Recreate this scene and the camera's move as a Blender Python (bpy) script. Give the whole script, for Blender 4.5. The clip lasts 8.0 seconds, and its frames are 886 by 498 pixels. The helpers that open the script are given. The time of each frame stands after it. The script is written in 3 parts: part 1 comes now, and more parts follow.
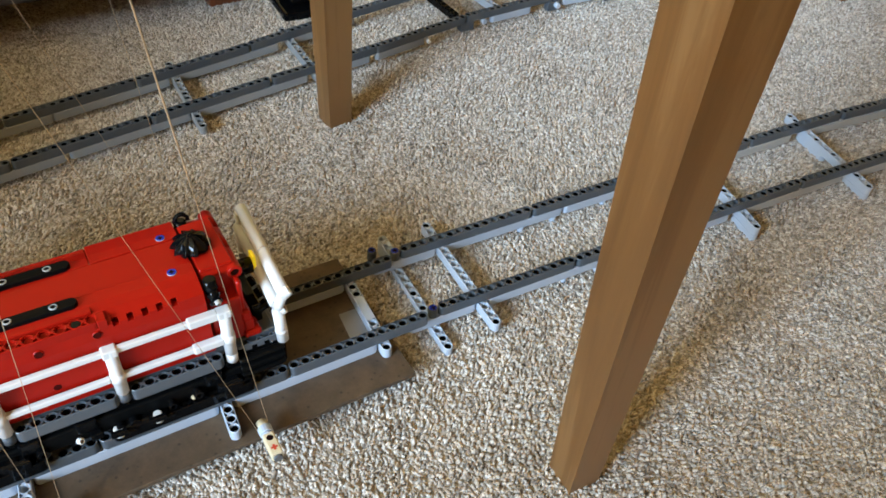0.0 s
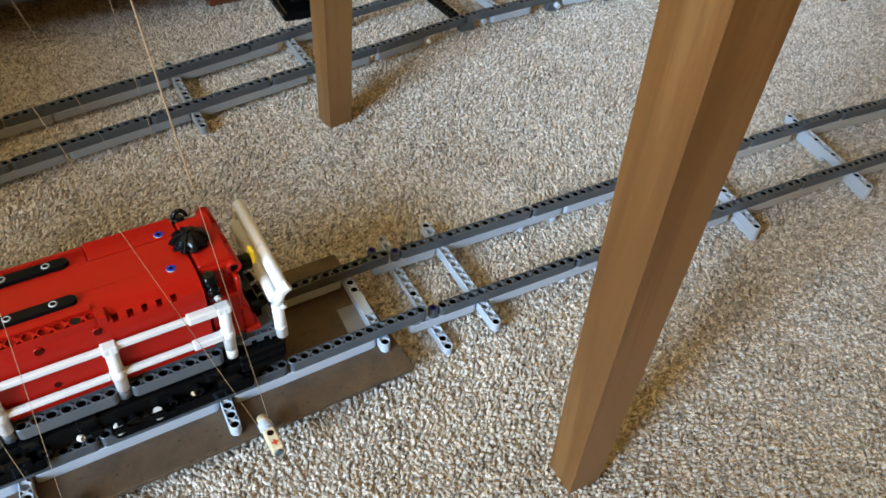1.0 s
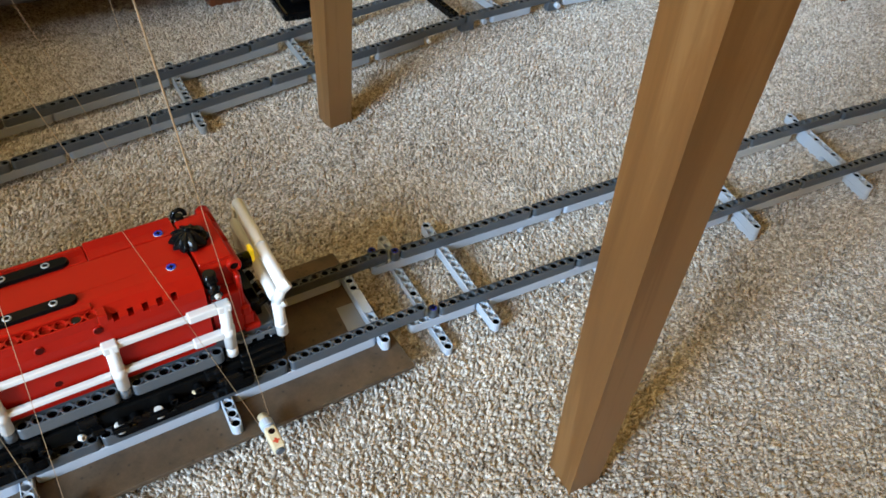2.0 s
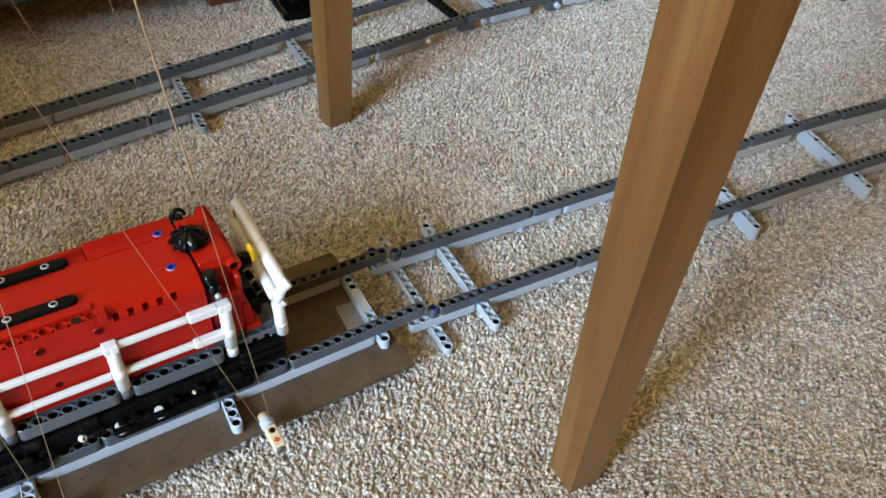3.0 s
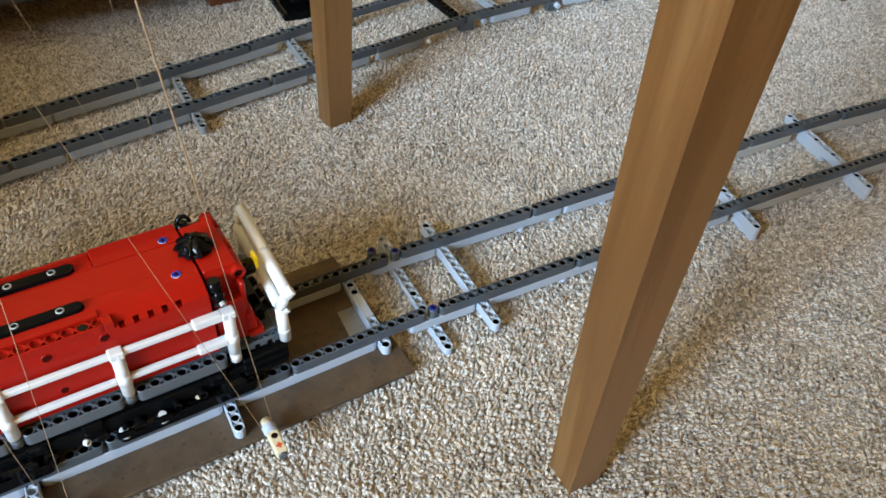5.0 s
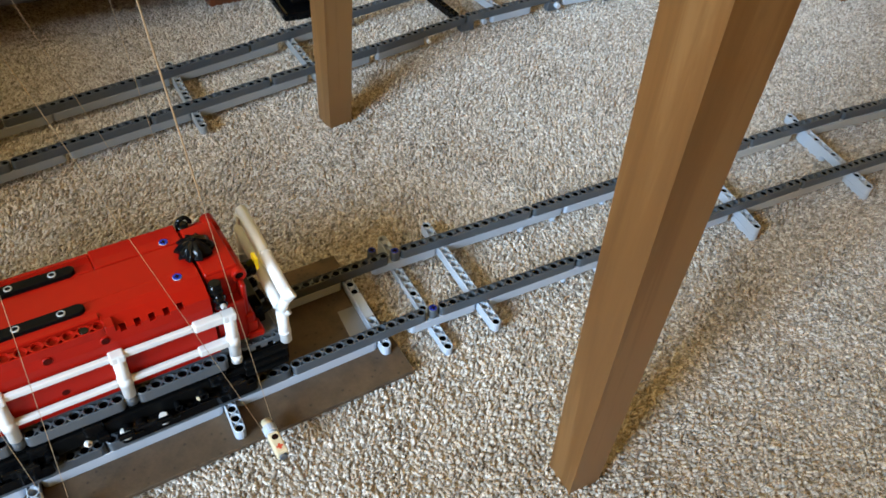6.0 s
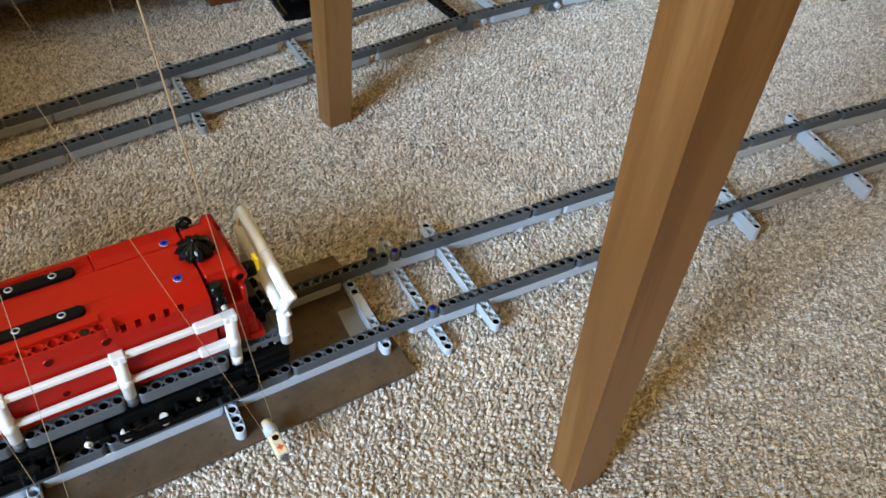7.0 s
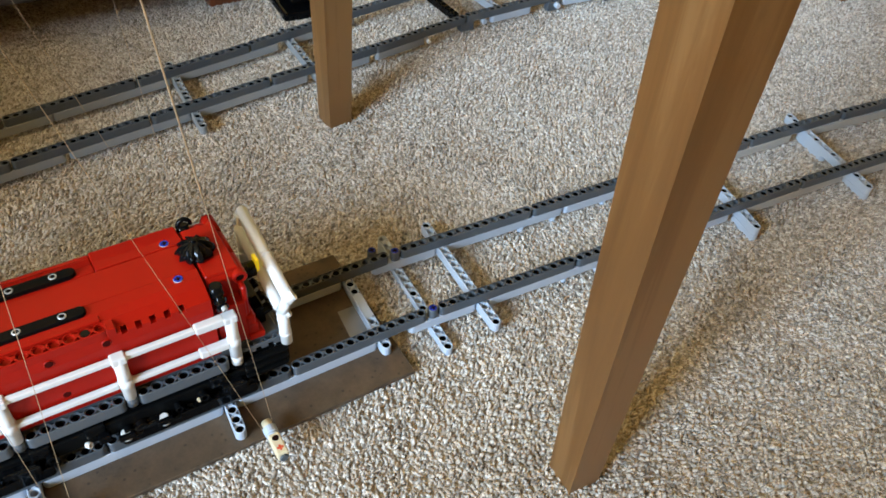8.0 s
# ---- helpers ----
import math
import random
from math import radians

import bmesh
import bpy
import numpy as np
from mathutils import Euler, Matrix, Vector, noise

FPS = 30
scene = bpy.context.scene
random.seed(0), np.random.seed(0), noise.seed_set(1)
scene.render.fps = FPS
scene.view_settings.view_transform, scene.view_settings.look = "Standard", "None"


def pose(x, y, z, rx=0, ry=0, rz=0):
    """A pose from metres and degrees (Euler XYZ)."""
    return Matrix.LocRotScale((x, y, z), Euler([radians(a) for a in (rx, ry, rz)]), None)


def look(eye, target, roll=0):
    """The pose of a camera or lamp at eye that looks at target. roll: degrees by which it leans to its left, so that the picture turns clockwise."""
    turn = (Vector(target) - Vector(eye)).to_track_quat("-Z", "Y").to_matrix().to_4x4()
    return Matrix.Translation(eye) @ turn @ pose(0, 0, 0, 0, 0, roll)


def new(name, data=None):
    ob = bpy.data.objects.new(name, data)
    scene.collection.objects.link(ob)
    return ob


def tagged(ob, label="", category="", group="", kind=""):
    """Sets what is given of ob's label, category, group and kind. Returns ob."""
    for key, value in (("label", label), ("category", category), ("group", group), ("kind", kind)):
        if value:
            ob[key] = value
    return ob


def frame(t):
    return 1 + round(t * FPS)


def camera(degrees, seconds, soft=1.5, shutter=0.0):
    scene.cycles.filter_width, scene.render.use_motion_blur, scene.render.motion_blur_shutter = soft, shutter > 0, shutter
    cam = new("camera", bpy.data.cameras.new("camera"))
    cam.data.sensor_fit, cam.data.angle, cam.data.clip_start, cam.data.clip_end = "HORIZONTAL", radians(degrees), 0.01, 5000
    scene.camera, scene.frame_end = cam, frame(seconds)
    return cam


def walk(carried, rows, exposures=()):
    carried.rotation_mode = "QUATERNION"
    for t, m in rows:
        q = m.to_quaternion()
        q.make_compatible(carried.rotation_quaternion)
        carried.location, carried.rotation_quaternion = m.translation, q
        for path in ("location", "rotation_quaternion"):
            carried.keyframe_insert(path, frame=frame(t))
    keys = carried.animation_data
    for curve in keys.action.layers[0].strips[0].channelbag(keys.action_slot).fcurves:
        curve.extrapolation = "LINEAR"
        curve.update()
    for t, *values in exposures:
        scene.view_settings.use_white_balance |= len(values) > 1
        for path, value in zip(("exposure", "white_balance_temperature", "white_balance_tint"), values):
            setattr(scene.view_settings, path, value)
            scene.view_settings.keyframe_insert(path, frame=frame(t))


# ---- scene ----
U = 0.008  # one hole of the toy's beams, in metres; things are laid out in holes

cam = camera(56.8, 8.0, soft=1.6)
EYE = pose(-0.19975, -0.33736, 0.46353, 45.7775, -3.4959, -27.7509)
walk(cam, [(0.0, EYE), (8.0, EYE)])

# ---- world and light ----
world = bpy.data.worlds.new("world")
scene.world = world
world.use_nodes = True
sky = world.node_tree.nodes.new("ShaderNodeTexSky")
sky.sky_type, sky.sun_disc = "NISHITA", False
sky.sun_elevation, sky.sun_rotation = radians(40), radians(240)
world.node_tree.links.new(sky.outputs[0], world.node_tree.nodes["Background"].inputs[0])
world.node_tree.nodes["Background"].inputs[1].default_value = 0.1


def window_light(name, place, target, w, h, watts, colour):
    data = bpy.data.lights.new(name, "AREA")
    data.shape, data.size, data.size_y, data.energy, data.color = "RECTANGLE", w, h, watts, colour
    ob = new(name, data)
    ob.matrix_world = look(place, target)
    return ob


window_light("window_light", (-3.95, -1.8, 1.95), (0.0, 0.1, 0.1), 1.6, 1.8, 520, (0.575, 0.812, 1.09))
scene.view_settings.exposure = 0.0


# ---- materials ----
def mat(name, colour, rough=0.5, metal=0.0, coat=0.0):
    m = bpy.data.materials.new(name)
    m.use_nodes = True
    b = m.node_tree.nodes["Principled BSDF"]
    b.inputs["Base Color"].default_value = (*colour, 1)
    b.inputs["Roughness"].default_value = rough
    b.inputs["Metallic"].default_value = metal
    b.inputs["Coat Weight"].default_value = coat
    return m


def node(m, kind, **values):
    n = m.node_tree.nodes.new(kind)
    for key, v in values.items():
        n.inputs[key].default_value = v
    return n


def wire(m, a, out, b, inp):
    m.node_tree.links.new(a.outputs[out], b.inputs[inp])


def ramp(m, source, out, stops):
    r = m.node_tree.nodes.new("ShaderNodeValToRGB")
    while len(r.color_ramp.elements) < len(stops):
        r.color_ramp.elements.new(0.5)
    for e, (p, c) in zip(r.color_ramp.elements, stops):
        e.position, e.color = p, (*c, 1)
    wire(m, source, out, r, "Fac")
    return r


def plastic(name, colour, rough=0.32, wear=0.12):
    """Moulded plastic: faint shade changes from piece to piece, fine scratches and dust in the gloss."""
    m = mat(name, colour, rough)
    b = m.node_tree.nodes["Principled BSDF"]
    co = node(m, "ShaderNodeTexCoord")
    big = node(m, "ShaderNodeTexNoise", Scale=45.0, Detail=3.0)
    fine = node(m, "ShaderNodeTexNoise", Scale=900.0, Detail=4.0)
    wire(m, co, "Object", big, "Vector")
    wire(m, co, "Object", fine, "Vector")
    info = node(m, "ShaderNodeObjectInfo")
    mix = m.node_tree.nodes.new("ShaderNodeMath")
    mix.operation = "ADD"
    wire(m, big, "Fac", mix, 0)
    wire(m, info, "Random", mix, 1)
    lo, hi = [max(0, c * (1 - wear)) for c in colour], [min(1, c * (1 + wear)) for c in colour]
    r = ramp(m, mix, 0, ((0.35, lo), (1.3 / 1.5, hi)))
    wire(m, r, 0, b, "Base Color")
    g = ramp(m, fine, "Fac", ((0.35, [rough * 0.9] * 3), (0.7, [min(1, rough * 1.25)] * 3)))
    wire(m, g, 0, b, "Roughness")
    bump = node(m, "ShaderNodeBump", Strength=0.03, Distance=0.0003)
    wire(m, fine, "Fac", bump, "Height")
    wire(m, bump, 0, b, "Normal")
    return m


def wood(name, a, b_, c, along=(1.0, 1.0, 0.07), rough=0.42, scale=60.0):
    m = mat(name, a, rough)
    b = m.node_tree.nodes["Principled BSDF"]
    co = node(m, "ShaderNodeTexCoord")
    mp = node(m, "ShaderNodeMapping")
    mp.inputs["Scale"].default_value = along
    wire(m, co, "Object", mp, "Vector")
    warp = node(m, "ShaderNodeTexNoise", Scale=scale * 0.35, Detail=2.0)
    wire(m, mp, "Vector", warp, "Vector")
    grain = node(m, "ShaderNodeTexNoise", Scale=scale, Detail=6.0, Roughness=0.65, Distortion=0.8)
    wire(m, mp, "Vector", grain, "Vector")
    add = m.node_tree.nodes.new("ShaderNodeMath")
    add.operation = "MULTIPLY_ADD"
    wire(m, warp, "Fac", add, 0)
    add.inputs[1].default_value = 0.9
    wire(m, grain, "Fac", add, 2)
    r = ramp(m, add, 0, ((0.62, a), (0.9, b_), (1.0, c)))
    wire(m, r, 0, b, "Base Color")
    pores = node(m, "ShaderNodeTexNoise", Scale=scale * 9, Detail=3.0)
    wire(m, mp, "Vector", pores, "Vector")
    bump = node(m, "ShaderNodeBump", Strength=0.12, Distance=0.0005)
    wire(m, pores, "Fac", bump, "Height")
    wire(m, bump, 0, b, "Normal")
    return m


DARK_GREY = plastic("dark_grey_plastic", (0.07, 0.079, 0.089), 0.38)
LIGHT_GREY = plastic("light_grey_plastic", (0.39, 0.435, 0.5), 0.33, 0.07)
# light grey plastic with the back track's shade put into its colour
SHADED_GREY = plastic("shaded_grey_plastic", (0.27, 0.285, 0.295), 0.36, 0.07)
OLD_GREY = plastic("old_grey_plastic", (0.40, 0.39, 0.36), 0.36, 0.07)
RED = plastic("red_plastic", (0.31, 0.0068, 0.0024), 0.32, 0.05)
RED.node_tree.nodes["Principled BSDF"].inputs["Specular IOR Level"].default_value = 0.15
WHITE = plastic("white_plastic", (0.66, 0.65, 0.63), 0.34, 0.04)
BLACK = plastic("black_plastic", (0.003, 0.003, 0.0032), 0.09)
BLACK.node_tree.nodes["Principled BSDF"].inputs["Specular IOR Level"].default_value = 0.16
MATTE_BLACK = plastic("matte_black_plastic", (0.003, 0.003, 0.003), 0.4)
MATTE_BLACK.node_tree.nodes["Principled BSDF"].inputs["Specular IOR Level"].default_value = 0.07
TAN = plastic("tan_plastic", (0.62, 0.52, 0.34), 0.35)
BLUE = plastic("blue_plastic", (0.012, 0.03, 0.3), 0.4)
BLUE.node_tree.nodes["Principled BSDF"].inputs["Specular IOR Level"].default_value = 0.2
# near-black for thin pieces that paint the shade inside holes and slots
HOLE_SHADE = mat("hole_shade", (0.012, 0.004, 0.003), 0.8)
HOLE_SHADE.node_tree.nodes["Principled BSDF"].inputs["Specular IOR Level"].default_value = 0.05
# red plastic darkened to paint the shade inside the side pin holes
RED_HOLE_SHADE = mat("red_hole_shade", (0.05, 0.003, 0.002), 0.7)
RED_HOLE_SHADE.node_tree.nodes["Principled BSDF"].inputs["Specular IOR Level"].default_value = 0.05
STEEL = plastic("pale_pin", (0.34, 0.34, 0.33), 0.25)
RED_PIN = plastic("red_axle_hole", (0.5, 0.05, 0.02), 0.4)
YELLOW = mat("yellow_lamp_lens", (0.95, 0.72, 0.02), 0.15)
YELLOW.node_tree.nodes["Principled BSDF"].inputs["Emission Color"].default_value = (1.0, 0.72, 0.03, 1)
YELLOW.node_tree.nodes["Principled BSDF"].inputs["Emission Strength"].default_value = 0.35
OAK = wood("oak", (0.106, 0.0455, 0.0122), (0.15, 0.0675, 0.019), (0.19, 0.094, 0.031))
MAHOGANY = wood("mahogany", (0.1, 0.028, 0.009), (0.14, 0.04, 0.013), (0.18, 0.058, 0.02))
FABRIC = plastic("dark_upholstery", (0.05, 0.04, 0.035), 0.9)
TAPE = plastic("frosted_tape", (0.18, 0.18, 0.178), 0.4)
THREAD = plastic("thread", (0.55, 0.40, 0.24), 0.7)


def hardboard():
    m = mat("hardboard", (0.25, 0.16, 0.09), 0.62)
    b = m.node_tree.nodes["Principled BSDF"]
    co = node(m, "ShaderNodeTexCoord")
    n1 = node(m, "ShaderNodeTexNoise", Scale=30.0, Detail=10.0, Roughness=0.74)
    n2 = node(m, "ShaderNodeTexNoise", Scale=650.0, Detail=2.0)
    spots = node(m, "ShaderNodeTexVoronoi", Scale=150.0)
    for n in (n1, n2, spots):
        wire(m, co, "Object", n, "Vector")
    r = ramp(m, n1, "Fac", ((0.32, (0.04, 0.0245, 0.0135)), (0.66, (0.112, 0.072, 0.04))))
    r2 = ramp(m, spots, "Distance", ((0.08, (0.3, 0.26, 0.22)), (0.2, (1, 1, 1))))
    mix = m.node_tree.nodes.new("ShaderNodeMixRGB")
    mix.blend_type = "MULTIPLY"
    mix.inputs[0].default_value = 0.8
    wire(m, r, 0, mix, 1)
    wire(m, r2, 0, mix, 2)
    wire(m, mix, 0, b, "Base Color")
    bump = node(m, "ShaderNodeBump", Strength=0.2, Distance=0.0004)
    wire(m, n2, "Fac", bump, "Height")
    wire(m, bump, 0, b, "Normal")
    return m


BOARD = hardboard()


def carpet_material(name, island):
    m = mat(name, (0.45, 0.38, 0.3), 0.95)
    b = m.node_tree.nodes["Principled BSDF"]
    b.inputs["Specular IOR Level"].default_value = 0.15
    b.inputs["Sheen Weight"].default_value = 0.75
    b.inputs["Sheen Roughness"].default_value = 0.45
    b.inputs["Sheen Tint"].default_value = (1.0, 0.96, 0.93, 1)
    co = node(m, "ShaderNodeTexCoord")
    patch = node(m, "ShaderNodeTexNoise", Scale=9.0, Detail=3.0)
    wire(m, co, "Object", patch, "Vector")
    if island:
        src, out = node(m, "ShaderNodeNewGeometry"), "Random Per Island"
    else:
        src, out = node(m, "ShaderNodeTexNoise", Scale=260.0, Detail=3.0), "Fac"
        wire(m, co, "Object", src, "Vector")
    stops = ((0.0, (0.315, 0.264, 0.216)), (0.25, (0.505, 0.44, 0.37)), (0.6, (0.665, 0.602, 0.53)), (1.0, (0.76, 0.714, 0.66)))
    r = ramp(m, src, out, stops)
    tint = ramp(m, patch, "Fac", ((0.3, (0.86, 0.83, 0.8)), (0.7, (1, 1, 1))))
    mottle = node(m, "ShaderNodeTexNoise", Scale=240.0, Detail=3.0, Roughness=0.6)
    wire(m, co, "Object", mottle, "Vector")
    spots = ramp(m, mottle, "Fac", ((0.37, (0.55, 0.525, 0.485)), (0.59, (1, 1, 1))))
    both = m.node_tree.nodes.new("ShaderNodeMixRGB")
    both.blend_type = "MULTIPLY"
    both.inputs[0].default_value = 1.0
    wire(m, tint, 0, both, 1)
    wire(m, spots, 0, both, 2)
    tint = both
    mix = m.node_tree.nodes.new("ShaderNodeMixRGB")
    mix.blend_type = "MULTIPLY"
    mix.inputs[0].default_value = 1.0
    wire(m, r, 0, mix, 1)
    wire(m, tint, 0, mix, 2)
    wire(m, mix, 0, b, "Base Color")
    return m


PILE = carpet_material("carpet_pile", True)
BACKING = carpet_material("carpet_backing", False)


def painted(name, colour):
    m = mat(name, colour, 0.7)
    co = node(m, "ShaderNodeTexCoord")
    n = node(m, "ShaderNodeTexNoise", Scale=120.0, Detail=4.0)
    wire(m, co, "Object", n, "Vector")
    bump = node(m, "ShaderNodeBump", Strength=0.15, Distance=0.001)
    wire(m, n, "Fac", bump, "Height")
    wire(m, bump, 0, m.node_tree.nodes["Principled BSDF"], "Normal")
    return m


WALL = painted("wall_paint", (0.79, 0.53, 0.2))
CEILING = painted("ceiling_paint", (0.87, 0.65, 0.345))
TRIM = painted("trim_paint", (0.8, 0.8, 0.78))


# ---- mesh helpers (coordinates in holes) ----
def mesh_of(bm, name):
    bmesh.ops.recalc_face_normals(bm, faces=bm.faces)
    for v in bm.verts:
        v.co *= U
    me = bpy.data.meshes.new(name)
    bm.to_mesh(me)
    bm.free()
    return me


def part(name, bm, material, parent=None, label="", m=None):
    me = mesh_of(bm, name) if isinstance(bm, bmesh.types.BMesh) else bm
    if not me.materials:
        me.materials.append(material)
    ob = new(name, me)
    if parent:
        ob.parent = parent
    ob.matrix_basis = m or Matrix()
    return tagged(ob, label)


def at(x, y, z, rz=0, rx=0, ry=0):
    return pose(x * U, y * U, z * U, rx, ry, rz)


def box(x0, x1, y0, y1, z0, z1, bevel=0.06, bm=None, m=None, segments=1):
    bm = bm or bmesh.new()
    made = bmesh.ops.create_cube(bm, size=1)["verts"]
    for v in made:
        v.co = Vector((x0 + (v.co.x + 0.5) * (x1 - x0), y0 + (v.co.y + 0.5) * (y1 - y0), z0 + (v.co.z + 0.5) * (z1 - z0)))
    if m:
        bmesh.ops.transform(bm, matrix=m, verts=made)
    if bevel:
        edges = {e for v in made for e in v.link_edges}
        bmesh.ops.bevel(bm, geom=list(edges), offset=bevel, segments=segments, affect="EDGES", profile=0.5)
    return bm


def rod(p, q, r, r2=None, segments=16, bm=None, bevel=0.0):
    """A round bar from p to q."""
    bm = bm or bmesh.new()
    p, q = Vector(p), Vector(q)
    d = q - p
    m = Matrix.Translation((p + q) / 2) @ d.to_track_quat("Z", "Y").to_matrix().to_4x4()
    made = bmesh.ops.create_cone(bm, cap_ends=True, segments=segments, radius1=r, radius2=r if r2 is None else r2, depth=d.length, matrix=m)["verts"]
    if bevel:
        caps = [f for f in {f for v in made for f in v.link_faces} if len(f.verts) > 4]
        bmesh.ops.bevel(bm, geom=list({e for f in caps for e in f.edges}), offset=bevel, segments=2, affect="EDGES")
    for f in bm.faces:
        if len(f.verts) == 4:
            f.smooth = True
    return bm


def tube(p, q, r, inner, segments=18, depth=None, bm=None):
    """A round bar from p to q with a blind hole in its q end."""
    bm = bm or bmesh.new()
    p, q = Vector(p), Vector(q)
    d = q - p
    m = Matrix.Translation(p) @ d.to_track_quat("Z", "Y").to_matrix().to_4x4()
    n, L = segments, d.length
    depth = depth or L * 0.6
    rings = []
    for rr, z in ((r, 0), (r, L - 0.05), (r - 0.05, L), (inner, L), (inner, L - depth)):
        rings.append([bm.verts.new(m @ Vector((rr * math.cos(2 * math.pi * k / n), rr * math.sin(2 * math.pi * k / n), z))) for k in range(n)])
    for a, b in zip(rings, rings[1:]):
        for k in range(n):
            bm.faces.new((a[k], a[(k + 1) % n], b[(k + 1) % n], b[k]))
    bm.faces.new(rings[0][::-1])
    bm.faces.new(rings[-1])
    return bm


def extrude_profile(profile, x0, x1, bevel=0.08, bm=None):
    """A (y, z) outline drawn out along x."""
    bm = bm or bmesh.new()
    a = [bm.verts.new((x0, y, z)) for y, z in profile]
    b = [bm.verts.new((x1, y, z)) for y, z in profile]
    faces = [bm.faces.new(a), bm.faces.new(b[::-1])]
    for k in range(len(a)):
        faces.append(bm.faces.new((a[k], b[k], b[(k + 1) % len(a)], a[(k + 1) % len(a)])))
    bmesh.ops.recalc_face_normals(bm, faces=faces)
    if bevel:
        bmesh.ops.bevel(bm, geom=list({e for f in faces for e in f.edges}), offset=bevel, segments=1, affect="EDGES")
    return bm


BEAMS = {}


def beam(n, solid=(), tall=1.0):
    """The mesh of a toy beam of n holes along x, its first hole at the origin and its top at z = 0:
    round ends, counterbored through holes and the triangular pits between them."""
    key = (n, tuple(solid), tall)
    if key in BEAMS:
        return BEAMS[key].copy()
    bm, N, H, C = bmesh.new(), 16, 0.46, 0.05
    V = bm.verts.new
    low = -tall
    for i in range(n):
        def edge(k, h):
            a = 2 * math.pi * k / N
            c, s = math.cos(a), math.sin(a)
            if (i == 0 and c < 1e-6) or (i == n - 1 and c > -1e-6):
                return i + h * c, h * s
            if k % 8 in (2, 6):
                return i + math.copysign(0.5, c), math.copysign(h, s)
            if abs(c) > abs(s):
                return i + math.copysign(0.5, c), (math.copysign(0.09, s) if abs(s) > 0.01 else 0.0)
            return i + h * c / abs(s), math.copysign(h, s)
        ring = lambda r, z: [V((i + r * math.cos(2 * math.pi * k / N), r * math.sin(2 * math.pi * k / N), z)) for k in range(N)]
        top = [V((*edge(k, H - C), 0)) for k in range(N)]
        out = [V((*edge(k, H), -C)) for k in range(N)]
        bot = [V((*edge(k, H), low)) for k in range(N)]
        if i in solid:
            bm.faces.new(top)
            bm.faces.new(bot[::-1])
        else:
            a, b, c, d = ring(0.385, 0), ring(0.375, -0.09), ring(0.32, -0.09), ring(0.32, low)
            for k in range(N):
                j = (k + 1) % N
                right, left = i < n - 1, i > 0
                if (k in (1, 14) and right) or (k in (6, 9) and left):
                    # one half of a triangular pit: q beside the hole, o at the corner, r beyond it
                    o, q = (j, k) if k in (1, 9) else (k, j)
                    r = (o + 1) % N if k in (1, 9) else (o - 1) % N
                    ex = i + math.copysign(0.5, math.cos(2 * math.pi * o / N))
                    sy = math.copysign(1, top[o].co.y)
                    pts = [V((ex, sy * 0.1, 0)), V((ex, sy * 0.395, 0)), V((i + (ex - i) * 0.42, sy * 0.395, 0))]
                    tip, wide, side = pts
                    tip2, wide2, side2 = [V((*v.co.xy, -0.75)) for v in pts]
                    for f in ((a[q], a[o], side, tip), (a[o], a[r], side), (a[r], top[r], side), (top[r], top[o], wide, side), (a[q], tip, top[q]),
                              (tip, side, side2, tip2), (side, wide, wide2, side2), (tip2, side2, wide2)):
                        bm.faces.new(f)
                elif not ((k in (2, 13) and right) or (k in (5, 10) and left)):
                    bm.faces.new((a[k], a[j], top[j], top[k]))
                bm.faces.new((a[k], b[k], b[j], a[j]))
                bm.faces.new((b[k], c[k], c[j], b[j]))
                bm.faces.new((c[k], d[k], d[j], c[j]))
                bm.faces.new((d[k], bot[k], bot[j], d[j]))
        for k in range(N):
            j = (k + 1) % N
            if abs(out[k].co.x - out[j].co.x) < 1e-6 and abs(abs(out[k].co.x - i) - 0.5) < 1e-6:
                continue
            bm.faces.new((top[k], top[j], out[j], out[k]))
            bm.faces.new((out[k], out[j], bot[j], bot[k]))
    bmesh.ops.remove_doubles(bm, verts=bm.verts, dist=1e-4)
    BEAMS[key] = mesh_of(bm, "beam")
    return BEAMS[key].copy()


SHARED = {}


def put_beam(name, n, material, parent, x, y, z, rz=0, solid=(), label="", tall=1.0):
    """A beam under its thing; alike beams share one mesh."""
    key = (n, tuple(solid), material.name, tall)
    if key not in SHARED:
        SHARED[key] = beam(n, solid, tall)
        SHARED[key].materials.append(material)
    ob = part(name, SHARED[key], material, parent, label, at(x, y, z, rz))
    if name in ("rail_beam", "sleeper", "sill_beam"):
        if "pin" not in SHARED:
            SHARED["pin"] = mesh_of(tube((0, 0, -0.95), (0, 0, -0.1), 0.318, 0.2, segments=12, depth=0.5), "pin")
            SHARED["pin"].materials.append(BLACK)
        for k in range(n):
            if k not in solid and (k in (0, n - 1) or PINS.random() < {"rail_beam": 0.7, "sleeper": 0.35, "sill_beam": 1.0}[name]):
                part("pin", SHARED["pin"], BLACK, ob, "", at(k, 0, 0))
    return ob


PINS = random.Random(5)


def empty(name, x, y, z, label, category, group=""):
    ob = new(name)
    ob.empty_display_size = 0.02
    ob.matrix_basis = at(x, y, z)
    return tagged(ob, label, category, group)


# ---- the room ----
def slab(name, x0, x1, y0, y1, z0, z1, material, label=""):
    bm = box(x0 / U, x1 / U, y0 / U, y1 / U, z0 / U, z1 / U, 0)
    return tagged(part(name, bm, material, None), label, kind="structure")


